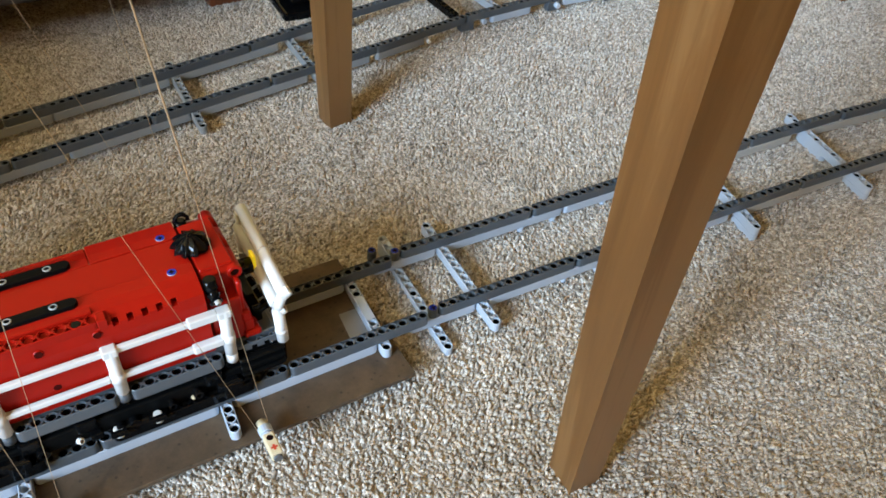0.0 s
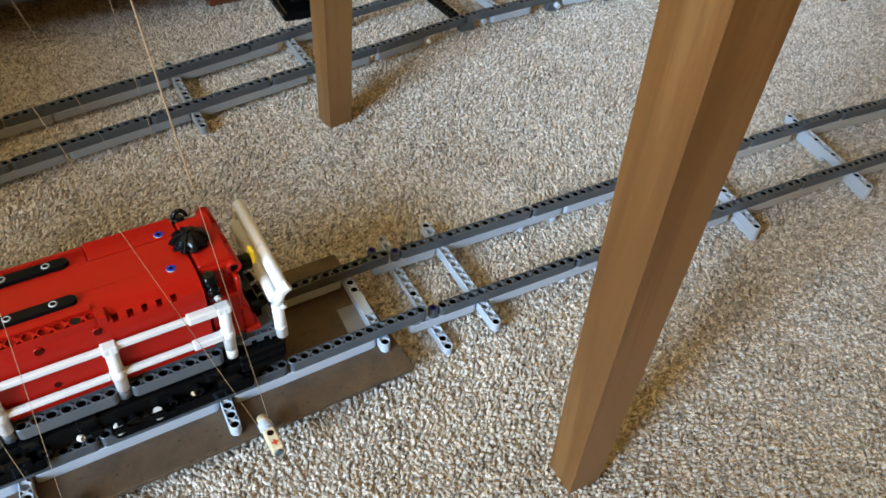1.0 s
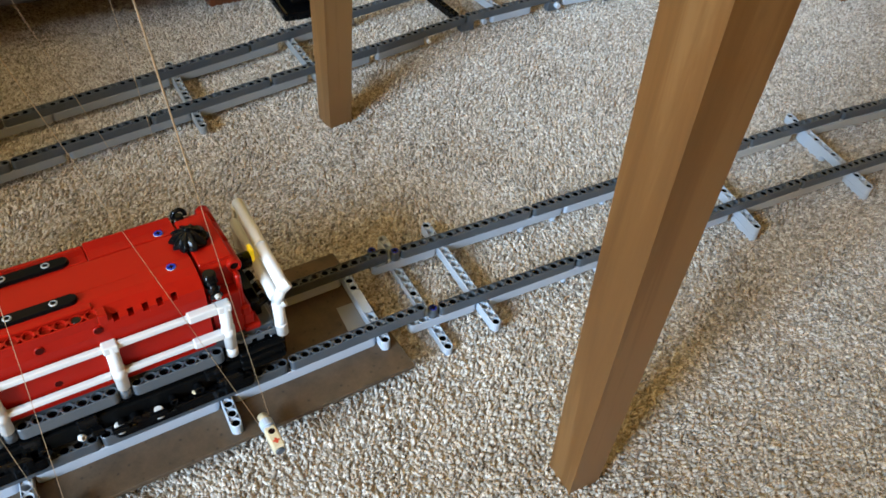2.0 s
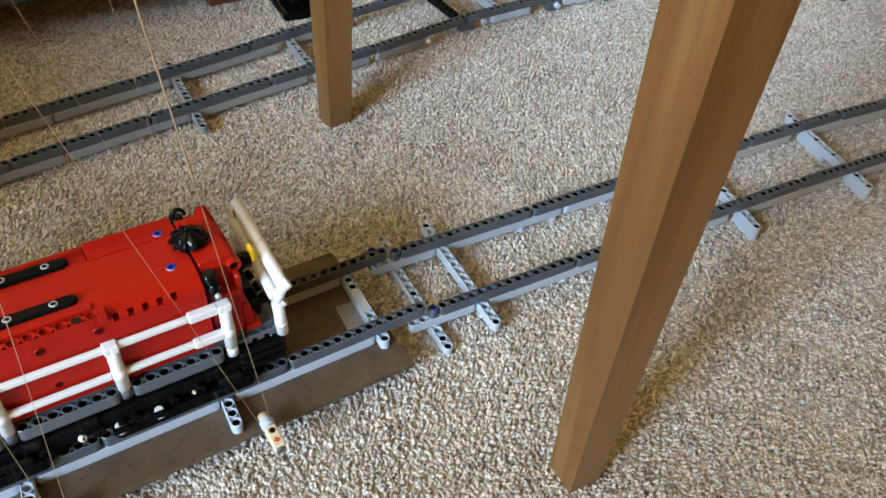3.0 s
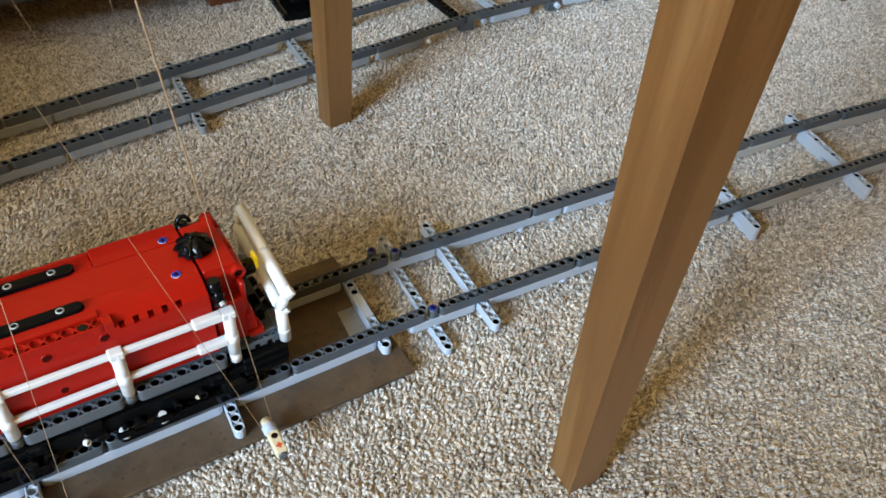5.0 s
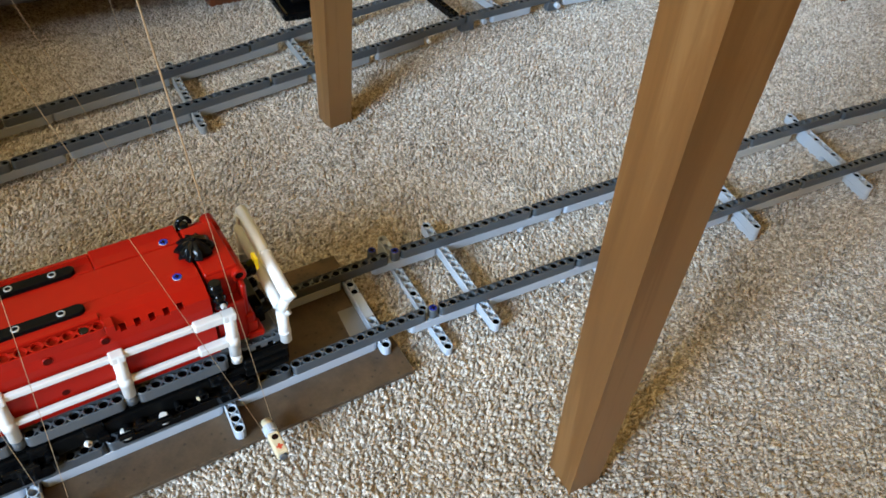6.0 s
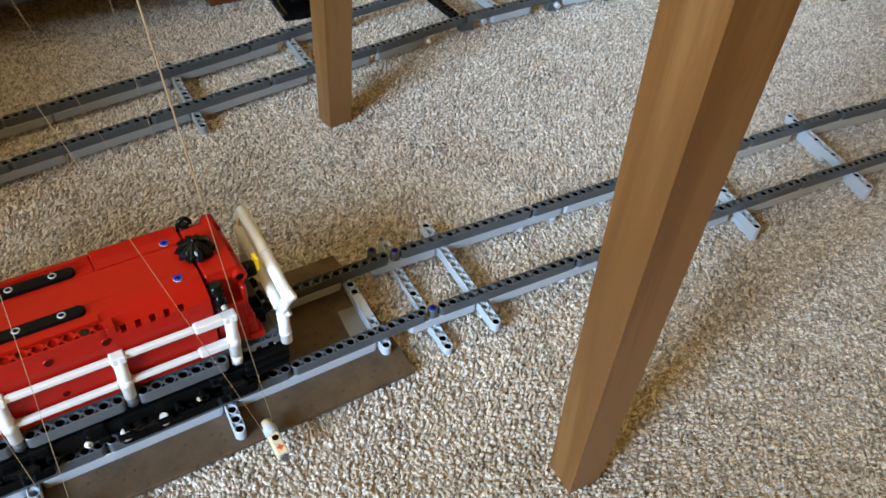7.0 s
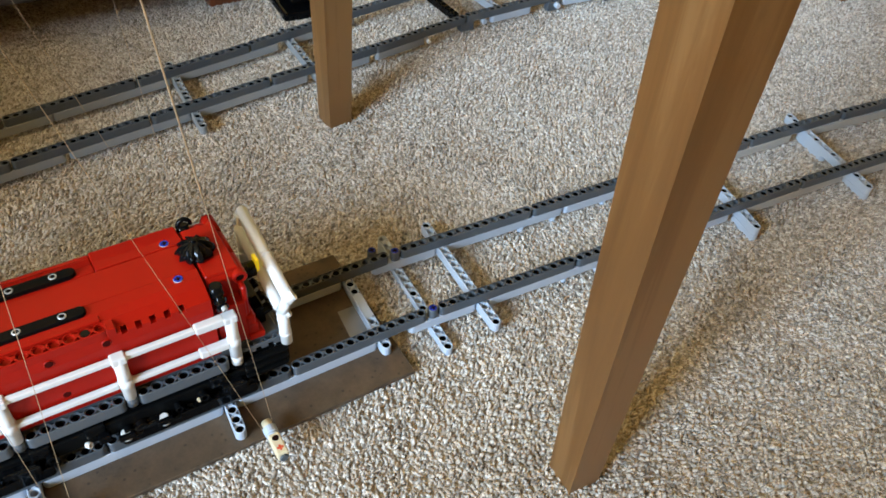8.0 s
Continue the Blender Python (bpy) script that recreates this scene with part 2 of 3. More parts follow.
slab("floor", -4.2, 2.4, -4.2, 2.0, -0.05, 0.0003, BACKING, "beige and brown speckled cut-pile carpet")
slab("ceiling", -4.3, 2.5, -4.3, 2.1, 3.2, 3.3, CEILING, "plain cream painted ceiling")
slab("wall_north", -4.3, 2.5, 2.0, 2.1, -0.05, 3.2, WALL, "plain painted wall")
slab("wall_east", 2.4, 2.5, -0.765, 2.0, -0.05, 3.2, WALL, "plain painted wall")
slab("wall_south", -4.3, -1.0, -4.3, -4.2, -0.05, 3.2, WALL, "plain painted wall")
# unseen walls, their corner set to keep window light off the right floor
slab("shading_wall_return", -1.0, -0.9, -4.3, -0.665, -0.05, 3.2, WALL, "plain painted wall")
slab("wall_behind", -0.9, 2.4, -0.765, -0.665, -0.05, 3.2, WALL, "plain painted wall")


def window_wall():
    """The wall with the window that lights the room."""
    bm = bmesh.new()
    for y0, y1, z0, z1 in ((-4.2, -2.75, -0.05, 3.2), (-0.85, 2.0, -0.05, 3.2), (-2.75, -0.85, -0.05, 0.8), (-2.75, -0.85, 2.9, 3.2)):
        box(-4.3 / U, -4.2 / U, y0 / U, y1 / U, z0 / U, z1 / U, 0, bm)
    tagged(part("wall_west", bm, WALL), "plain painted wall with a window", kind="structure")
    bm = bmesh.new()
    for y0, y1, z0, z1 in ((-2.75, -0.85, 0.8, 0.86), (-2.75, -0.85, 2.84, 2.9), (-2.75, -2.69, 0.86, 2.84), (-0.91, -0.85, 0.86, 2.84)):
        box(-4.28 / U, -4.22 / U, y0 / U, y1 / U, z0 / U, z1 / U, 0.3, bm)
    tagged(part("window_1", bm, TRIM), "white painted window frame", kind="structure")


window_wall()


def carpet_pile():
    """Tufts of the cut pile, each a short bent cone, over the stretch of floor that is seen."""
    rng = np.random.default_rng(7)
    corners = np.array(((-31, 82), (103, 32), (27, -35), (-43, -3)), float) * U
    step = 0.0021
    xs, ys = np.arange(-0.36, 0.84, step), np.arange(-0.3, 0.68, step * 0.87)
    gx, gy = np.meshgrid(xs, ys)
    gx = gx + (np.arange(len(ys)) % 2)[:, None] * step / 2
    p = np.stack((gx.ravel(), gy.ravel()), 1) + rng.uniform(-0.0009, 0.0009, (gx.size, 2))
    keep = np.ones(len(p), bool)
    for a, b in zip(corners, np.roll(corners, -1, 0)):
        keep &= (b[0] - a[0]) * (p[:, 1] - a[1]) - (b[1] - a[1]) * (p[:, 0] - a[0]) < 0
    p = p[keep]
    n, S = len(p), 4
    ang = np.arange(S) * 2 * np.pi / S
    turn = rng.uniform(0, 2 * np.pi, n)
    lean = rng.normal(0, 0.0014, (n, 2)) + 0.0009 * np.stack((np.sin(p[:, 0] * 13 + p[:, 1] * 9 + 2), np.cos(p[:, 1] * 15 - p[:, 0] * 7)), 1)
    size = rng.uniform(0.65, 1.3, n)
    height = rng.normal(0.0024, 0.0006, n) + 0.0007 * np.sin(p[:, 0] * 63 + 2 * np.sin(p[:, 1] * 41))
    rows = []
    for r, h, l in ((0.0012, 0.0, 0.0), (0.0015, 0.62, 0.6), (0.00105, 0.95, 1.1)):
        a = turn[:, None] + ang[None] + 0.5 * h
        wob = rng.uniform(0.6, 1.4, (n, S))
        x = p[:, :1] + lean[:, :1] * l + r * size[:, None] * wob * np.cos(a)
        y = p[:, 1:] + lean[:, 1:] * l + r * size[:, None] * wob * np.sin(a)
        z = -0.001 + (height[:, None] + 0.001) * h + np.zeros((1, S))
        rows.append(np.stack((x, y, z), 2))
    co = np.stack(rows, 1).reshape(-1, 3)
    R = len(rows)
    tips = np.stack((p[:, 0] + lean[:, 0] * 1.2, p[:, 1] + lean[:, 1] * 1.2, height + 0.0002), 1)
    first_tip = len(co)
    co = np.concatenate((co, tips))
    base = (np.arange(n) * R * S)[:, None, None, None]
    k = np.arange(S)
    q = np.stack((k, (k + 1) % S, (k + 1) % S + S, k + S), 1)[None, None] + (np.arange(R - 1) * S)[None, :, None, None]
    quads = (base + q).reshape(-1, 4)
    ring = (np.arange(n) * R * S)[:, None] + (R - 1) * S
    caps = np.stack((ring + k[None], ring + (k[None] + 1) % S, np.broadcast_to(first_tip + np.arange(n)[:, None], (n, S))), 2).reshape(-1, 3)
    me = bpy.data.meshes.new("carpet_pile")
    loops = np.concatenate((quads.ravel(), caps.ravel())).astype(np.int32)
    starts = np.concatenate((np.arange(len(quads)) * 4, len(quads) * 4 + np.arange(len(caps)) * 3)).astype(np.int32)
    me.vertices.add(len(co))
    me.vertices.foreach_set("co", co.ravel().astype(np.float32))
    me.loops.add(len(loops))
    me.loops.foreach_set("vertex_index", loops)
    me.polygons.add(len(starts))
    me.polygons.foreach_set("loop_start", starts)
    me.polygons.foreach_set("use_smooth", np.ones(len(starts), bool))
    me.update(calc_edges=True)
    me.validate()
    me.materials.append(PILE)
    tagged(new("carpet_pile", me), "beige, grey and brown twisted carpet tufts", "carpet", kind="stuff")


carpet_pile()


# ---- the table over the toy ----
def table():
    t = empty("wooden_table", 3.4, -18.3, 0, "brown wooden table with square tapered legs on carpet", "table")
    def leg(x, y, rz):
        bm = bmesh.new()
        sides = []
        for z, h in ((-0.5, 1.38), (0, 1.4), (42, 2.12), (88.2, 2.92)):
            sides.append([bm.verts.new((sx * h, sy * h, z)) for sx, sy in ((-1, -1), (1, -1), (1, 1), (-1, 1))])
        for a, b in zip(sides, sides[1:]):
            for k in range(4):
                bm.faces.new((a[k], a[(k + 1) % 4], b[(k + 1) % 4], b[k]))
        bm.faces.new(sides[0][::-1])
        bm.faces.new(sides[-1])
        bmesh.ops.bevel(bm, geom=[e for e in bm.edges if abs(e.verts[0].co.z - e.verts[1].co.z) > 0.1], offset=0.22, segments=2, affect="EDGES")
        part("leg", bm, OAK, t, "", at(x - 3.4, y + 18.3, 0, rz))
    leg(3.4, -18.25, 0)
    leg(4.35, 33.6, 6)
    leg(90, -18.25, 0)
    leg(90, 33.6, 0)
    part("tabletop", box(-3.5, 94, -7.5, 57.5, 88, 91, 0.4, segments=2), OAK, t)


table()


# ---- sofa at the back, of which one foot and the dark gap show ----
def sofa():
    s = empty("sofa", -40, 90, 0, "dark upholstered sofa on reddish wooden feet, with an unseen chaise added for shade", "sofa")
    part("body", box(-112, 45, -29, 70, 6.8, 38, 1.2, segments=3), FABRIC, s)
    part("backrest", box(-112, 45, 46, 70, 38.2, 96, 3, segments=3), FABRIC, s)
    part("armrest", box(32, 45, -29, 45.8, 38.2, 62, 2.5, segments=3), FABRIC, s)
    for x in (-111, -63.2, -15.4):
        part("seat_cushion", box(x, x + 47.2, -28.6, 45.6, 38.2, 50, 2, segments=3), FABRIC, s)
    # unseen chaise, added to block window light from the left and back floor
    part("chaise", box(-112, -43, -96, -29.2, 7, 37, 1.2, segments=3), FABRIC, s)
    part("chaise_cushion", box(-111.5, -43.3, -95.6, -29, 37.2, 48, 2, segments=3), FABRIC, s)
    for x, y in ((38.6, -25), (-102, -92), (-53, -92), (38.8, 60), (-94, 60)):
        bm = box(0, 6, 0, 6, -0.4, 8, 0.25, segments=2)
        part("foot", bm, MAHOGANY, s, "reddish brown wooden foot", at(x, y, 0, 4))


sofa()


# ---- the fixed track by the lift ----
def pin_top(parent, x, y, z, bottom, name="connector_pin", body=DARK_GREY):
    p = part(name, tube((0, 0, bottom - z), (0, 0, 0), 0.45, 0.36, depth=0.08), body, parent, "", at(x, y, z))
    bm = rod((0, 0, -0.1), (0, 0, 0.02), 0.34)
    part("pin_head", bm, BLUE, p, "dark blue pin head")
    cross = box(-0.27, 0.27, -0.08, 0.08, 0.0, 0.035, 0)
    box(-0.08, 0.08, -0.27, 0.27, 0.0, 0.036, 0, cross)
    part("cross_slot", cross, HOLE_SHADE, p)
    return p


def main_track():
    t = empty("toy_track", 0, 0, 0, "grey toy train track of stacked plastic beams on carpet", "toy track")
    # (first hole, y, turn) of each upper beam of 15 holes, near rail then far rail
    for y0, bends in ((0.0, ((1, 0, 0), (16, -0.05, -0.3), (31, -0.14, -0.4), (46, -0.27, -1.8), (61, -0.8, -4.5), (76, -2.0, -7.5))),
                      (8.0, ((1, 0, 0), (16, 0.0, -0.1), (31, -0.03, -0.1), (46, -0.06, -0.8), (61, -0.42, -3.5), (76, -1.4, -6)))):
        for x, dy, a in bends:
            put_beam("rail_beam", 15, DARK_GREY, t, x, y0 + dy, 3, a)
        # lower beams, with gaps where the sleepers pass
        for x, n, dy, a in ((-2, 7, 0, 0), (6, 14, 0, -0.1), (20, 16, -0.06, -0.2), (38, 15, -0.18, -0.6), (55, 14, -0.55, -4), (69, 14, -1.5, -6)):
            put_beam("support_beam", n, LIGHT_GREY if x < 30 else OLD_GREY, t, x, y0 + (dy if y0 == 0 else dy * 0.5), 2, a)
        for x in (14.5, 18.5, 25):
            part("foot_pin", rod((0, 0, 0), (0, 0, 1), 0.4, bevel=0.05), LIGHT_GREY, t, "", at(x, y0, 0))
    # sleepers: x at near end, y, top, turn
    put_beam("sleeper", 15, LIGHT_GREY, t, 0.08, -3, 1, 90)
    put_beam("sleeper", 15, LIGHT_GREY, t, 4.93, -3, 2, 90)
    put_beam("sleeper", 15, LIGHT_GREY, t, 36.6, -3.2, 2, 82.5)
    put_beam("sleeper", 15, LIGHT_GREY, t, 53.4, -3.4, 2, 83)
    put_beam("sleeper_foot", 4, LIGHT_GREY, t, 36.6, -3.2, 1, 82.5)
    put_beam("sleeper_foot", 4, LIGHT_GREY, t, 53.4, -3.4, 1, 83)
    put_beam("sleeper_foot", 5, LIGHT_GREY, t, 54.35, 3.9, 1, 83)
    put_beam("guide_beam", 3, LIGHT_GREY, t, 0.08, 9, 2, 90)
    pin_top(t, 0, 0, 3.02, 2)
    pin_top(t, 0, 8, 3.02, 2)
    pin_top(t, -1.75, 9.45, 2.5, 0)
    return t


main_track()


def back_track():
    t = empty("toy_track", -10, 40, 0, "grey toy train track curving over the carpet behind the table", "toy track")
    X, Y = -10, 40
    near = ((-44.75, 33.82, 9.4), (-29.98, 36.26, 9.2), (-15.2, 38.65, 9.3), (-0.3, 41.1, 7.9), (14.2, 43.05, 10.2), (29.0, 45.75, 3.5), (44.0, 46.7, -3), (59, 45.9, -8))
    far = ((-44.54, 41.77, 9.4), (-29.77, 44.21, 9.4), (-15.0, 46.65, 10.6), (-0.4, 49.5, 11.5), (14.2, 52.5, 10), (29, 55.1, 5), (44, 56.4, -1))
    for row in (near, far):
        for x, y, a in row:
            put_beam("rail_beam", 15, DARK_GREY, t, x - X, y - Y, 3, a)
    for x, y, a, n in ((-38.5, 34.85, 9.2, 14), (-24.4, 37.15, 9.3, 14), (-10.2, 39.45, 9.3, 15), (5.6, 41.95, 8, 8), (14.2, 43.05, 10.2, 8),
                       (33.2, 46.0, 3.2, 7), (45.6, 46.6, -3, 7)):
        # left part takes the darkened grey, standing in for shade
        put_beam("support_beam", n, LIGHT_GREY if x > 30 else SHADED_GREY, t, x - X, y - Y, 2, a)
    for x, y, a, n in ((-38.5, 42.65, 9.4, 14), (-24.8, 44.95, 9.5, 14), (-11.0, 47.4, 10.6, 15), (5.6, 50.75, 11.5, 10)):
        put_beam("support_beam", n, LIGHT_GREY if x > 30 else SHADED_GREY, t, x - X, y - Y, 2, a)
    put_beam("sleeper", 15, SHADED_GREY, t, -10.6 - X, 36.1 - Y, 2, 91)
    put_beam("sleeper", 15, SHADED_GREY, t, 5.3 - X, 38.9 - Y, 2, 92)
    put_beam("sleeper", 13, BLACK, t, 27.4 - X, 46.4 - Y, 3.1, 96, label="black sleeper beam")
    put_beam("sleeper", 9, LIGHT_GREY, t, 34.9 - X, 48.4 - Y, 2, 100)
    for x, y in ((28.9, 46.0), (43.6, 46.5), (53.5, 46.0)):
        part("joint_block", box(-1.1, 1.1, -0.5, 0.5, 0.6, 2, 0.08), DARK_GREY, t, "", at(x - X, y - Y, 0, 2))
    for x, y in ((31.6, 46.0), (42.0 + 1.9, 46.0)):
        part("end_pin", rod((0, -0.7, 1.5), (0, 0.4, 1.5), 0.42, bevel=0.08), LIGHT_GREY, t, "", at(x - X, y - Y, 0))
    part("end_pin", rod((0, -0.6, 1.4), (0, 0.3, 1.4), 0.28, bevel=0.05), WHITE, t, "white pin end", at(22.0 - X, 44.1 - Y, 0))


back_track()


def buffer_block():
    b = empty("rubber_base", 9.8, 60, 0, "black moulded plastic base standing behind the track", "toy part")
    part("plate", box(-3, 6, -2.6, 6, -0.2, 1.3, 0.5, segments=3), BLACK, b)
    part("upright", box(-1.4, 5, -0.8, 5, 1.3, 9, 0.4, segments=2), BLACK, b)


buffer_block()


# ---- the hung platform with its length of track ----
SKEW = 0.065  # its loosely pinned frame leans by this
platform = empty("lift_platform", 0, 0, 3, "hardboard lift platform carrying grey toy track, hung on strings", "toy lift")


def platform_parts():
    p = platform
    bm = box(-66, -3.8, -4.0, 12.2, -2.5, -2.05, 0.05)
    part("board", bm, BOARD, p, "brown hardboard sheet")
    bm = bmesh.new()
    ring = [bm.verts.new((x, y, -2.035)) for x, y in ((-6.75, 5.2), (-4.75, 5.15), (-4.9, 1.9), (-7.1, 1.85))]
    top = bmesh.ops.extrude_face_region(bm, geom=[bm.faces.new(ring)])["geom"]
    bmesh.ops.translate(bm, vec=(0, 0, 0.03), verts=[v for v in top if isinstance(v, bmesh.types.BMVert)])
    part("tape", bm, TAPE, p, "piece of frosted sticky tape")
    for y in (0, 8):
        o = SKEW * y
        for x, n in ((-13, 13), (-28, 15), (-43, 15), (-58, 15)):
            put_beam("rail_beam", n, DARK_GREY, p, x + o, y, 0)
        for x, n in ((-18, 13), (-33, 14), (-48, 14), (-62, 13)):
            put_beam("support_beam", n, LIGHT_GREY, p, x + o, y, -1)
    lean = 90 - math.degrees(math.atan(SKEW))
    put_beam("sleeper", 11, LIGHT_GREY, p, -5 - SKEW, -1, -1, lean, solid=(1, 4, 5, 6), label="pale grey sleeper with a plain middle")
    for x in (-19, -34):
        put_beam("sleeper", 15, LIGHT_GREY, p, x - 3 * SKEW, -3, -1, lean)
    for x, s in ((-17.2, -1), (-32.4, -1), (-17.2, 1), (-32.4, 1)):
        peg(p, x, s)


def peg(p, x, s):
    """A tan connector at the board's edge with a grey bush that holds the strings."""
    y = 4 + s * 7.4
    z = -1.0
    k = part("string_peg", rod((0, 0, 0), (0, s * 1.0, 0), 0.42, bevel=0.06), TAN, p, "tan plastic string peg", at(x, y, z))
    part("bush", tube((0, s * 0.7, 0), (0, s * 1.35, 0), 0.56, 0.3), LIGHT_GREY, k, "pale grey bush")
    part("bush_collar", rod((0, s * 1.3, 0), (0, s * 1.6, 0), 0.47), LIGHT_GREY, k)
    bm = box(-0.46, 0.46, min(s * 1.5, s * 3.6), max(s * 1.5, s * 3.6), -0.46, 0.46, 0.14, segments=2)
    part("end_block", bm, TAN, k)
    part("end_plug", rod((0, s * 3.55, -0.1), (0, s * 3.75, -0.1), 0.36, bevel=0.05), DARK_GREY, k, "dark grey plug")
    # flat dark disc painted in for the hole's shade
    part("pin_hole", rod((0, s * 2.05, 0.42), (0, s * 2.05, 0.468), 0.27), HOLE_SHADE, k)
    bm = box(-0.26, 0.26, s * 3.0 - 0.09, s * 3.0 + 0.09, 0.43, 0.47, 0)
    box(-0.09, 0.09, s * 3.0 - 0.26, s * 3.0 + 0.26, 0.43, 0.471, 0, bm)
    part("axle_hole", bm, RED_PIN, k, "red cross-shaped axle hole")


platform_parts()


# ---- the locomotive ----
LX, LY = -28, 4.5
loco = empty("toy_locomotive", LX, LY, 3, "red plastic toy diesel locomotive with white railings on the lift track", "toy locomotive")


def lp(name, bm, material, label="", x=0, y=0, z=0, parent=None, rz=0):
    return part(name, bm, material, parent or loco, label, at(x, y, z, rz))


def loco_hood():
    X, Y = LX, LY
    half = lambda s: [(s * y, z) for y, z in ((4.3, 4.6), (4.3, 9.6), (4.2, 10.5), (3.2, 11.1), (2.5, 11.3), (1.55, 11.36), (1.55, 10.6), (3.6, 9.5), (3.6, 4.6))]
    bm = extrude_profile(half(-1), -44 - X, -25.03 - X, 0)
    cut = [(-y, z) for y, z in ((4.3, 4.6), (4.3, 9.6), (4.22, 10.26), (3.5, 10.26), (3.5, 10.7), (3.867, 10.7), (3.2, 11.1), (2.5, 11.3), (1.55, 11.36), (1.55, 10.6), (3.1, 9.7), (3.1, 4.6))]
    for k in range(5):
        x = -25.03 + k - X
        extrude_profile(cut, x, x + 0.42, 0, bm)
        extrude_profile(half(-1), x + 0.42, x + 1 if k < 4 else -18.75 - X, 0, bm)
    bmesh.ops.remove_doubles(bm, verts=bm.verts, dist=1e-4)
    lp("side_panel", bm, RED, "red side panel with square notches")
    far = [(4.3, 4.6), (4.3, 9.6), (4.25, 10.75), (3.9, 11.08), (2.5, 11.3), (1.55, 11.36), (1.55, 10.6), (3.6, 9.5), (3.6, 4.6)]
    lp("side_panel", extrude_profile(far, -25.1 - X, -18.7 - X, 0.06), RED)
    low = [(4.3, 4.6), (4.3, 9.6), (4.2, 10.5), (3.6, 10.8), (2.5, 11.2), (1.55, 11.3), (1.55, 10.6), (3.6, 9.5), (3.6, 4.6)]
    lp("side_panel", extrude_profile(low, -44 - X, -25.14 - X, 0.06), RED)
    lp("roof_panel", extrude_profile([(-1.5, 10.6), (-1.5, 11.3), (1.5, 11.3), (1.5, 10.6)], -44 - X, -18.75 - X, 0.05), RED)
    # hollow inside, closed by an end wall
    lp("inner_wall", box(-44.2 - X, -44 - X, -4.3, 4.3, 4.6, 11.3, 0.05), RED)
    for s in (-1, 1):
        if s < 0:
            h = put_beam("hole_beam", 15, RED, loco, -40.2 - X, s * 3.75, 11.15)
            lp("beam_end", box(-25.95 - X, -25.3 - X, -4.22, -3.3, 10.2, 11.13, 0.06), RED)
            part("black_pin", rod((0, 0, -0.4), (0, 0, -0.03), 0.3), BLACK, h, "black pin in a hole", at(13, 0, 0))
        else:
            lp("edge_beam", box(-44 - X, -25.1 - X, 3.3, 4.35, 9.8, 10.62, 0.14, segments=2), RED)
        if s < 0:
            lp("shoulder_strip", box(-44 - X, -26 - X, -3.25, -2.7, 10.9, 11.32, 0.08), RED)
        for x, z in ((-26.15, 10.0), (-29.9, 10.0), (-29.6, 6.5)):
            h = lp("side_pin_hole", tube((0, -s * 0.2, 0), (0, s * 0.016, 0), 0.36, 0.31, depth=0.15), RED, "", x - X, s * 4.3, z)
            # dark disc on the solid panel, standing in for the hole's shade
            part("hole_shade_disc", rod((0, -s * 0.05, 0), (0, s * 0.006, 0), 0.27), RED_HOLE_SHADE, h)
        # black inlaid beams with pale pins on the roof
        b = put_beam("roof_beam", 15, MATTE_BLACK, loco, (-41.1 if s < 0 else -40.8) - X, s * 2.02, 11.62, solid=tuple(range(15)), label="black rounded roof beam")
        for k in (12.95, 10.05, 7.1, 4.1):
            part("pin", tube((0, 0, -0.2), (0, 0, 0.06), 0.3, 0.2, depth=0.1), STEEL, b, "pale grey pin", at(k, 0, 0))
        # blue pins
        q = lp("blue_pin", tube((0, 0, -0.3), (0, 0, 0.04), 0.35, 0.31, depth=0.06), STEEL, "blue pin end with pale rim", (-20.24 if s < 0 else -19.97) - X, s * 2.0, 11.36)
        part("pin_face", rod((0, 0, -0.03), (0, 0, 0.05), 0.325), BLUE, q, "dark blue pin face")
        bm = box(-0.2, 0.2, -0.07, 0.07, 0, 0.056, 0)
        box(-0.07, 0.07, -0.2, 0.2, 0, 0.057, 0, bm)
        part("cross", bm, HOLE_SHADE, q)
    # nose
    bm = extrude_profile([(-4.0, 4.6), (-4.0, 8.9), (-3.0, 9.0), (-3.0, 10.7), (-2.7, 11.1), (2.7, 11.1), (3.9, 10.6), (4.0, 4.6)], -18.55 - X, -16.2 - X, 0.1)
    lp("nose", bm, RED)
    lp("nose_top", box(-18.5 - X, -16.0 - X, -2.7, 2.9, 11.05, 11.3, 0.1), RED)
    for y0, y1, hole in ((4.1, 2.2, False), (1.9, -0.6, False), (-0.8, -3.2, True)):
        bm = tube((0, y0, 0), (0, y1, 0), 0.56, 0.34) if hole else rod((0, y0, 0), (0, y1, 0), 0.56, bevel=0.08)
        n = lp("nose_tube", bm, RED, "", -16.1 - X, 0, 10.55)
        if hole:
            part("axle_hole", rod((0, y1 + 0.3, 0), (0, y1 + 0.12, 0), 0.335), HOLE_SHADE, n)
    lp("nose_face", box(-16.35 - X, -15.95 - X, -3.9, 3.9, 7.2, 10.2, 0.12), RED)
    lp("nose_step", box(-16.4 - X, -15.65 - X, -4.15, 4.15, 6.2, 7.2, 0.15), RED)
    lp("nose_foot", box(-16.4 - X, -15.1 - X, -4.3, 4.3, 4.6, 5.2, 0.12), RED)
    lp("nose_flank", box(-16.3 - X, -15.5 - X, -4.1, -3.2, 5.2, 6.3, 0.1), RED)
    # black joints at the seam
    for s in (-1, 1):
        j = lp("hinge", rod((0, 0, -0.7), (0, 0, 0.55), 0.48, bevel=0.08), BLACK, "black hinge connector", -18.1 - X, s * 3.6, 10.6)
        part("hinge_arm", rod((0, 0, 0), (0.05, s * 0.95, -1.2), 0.38, bevel=0.08), BLACK, j)
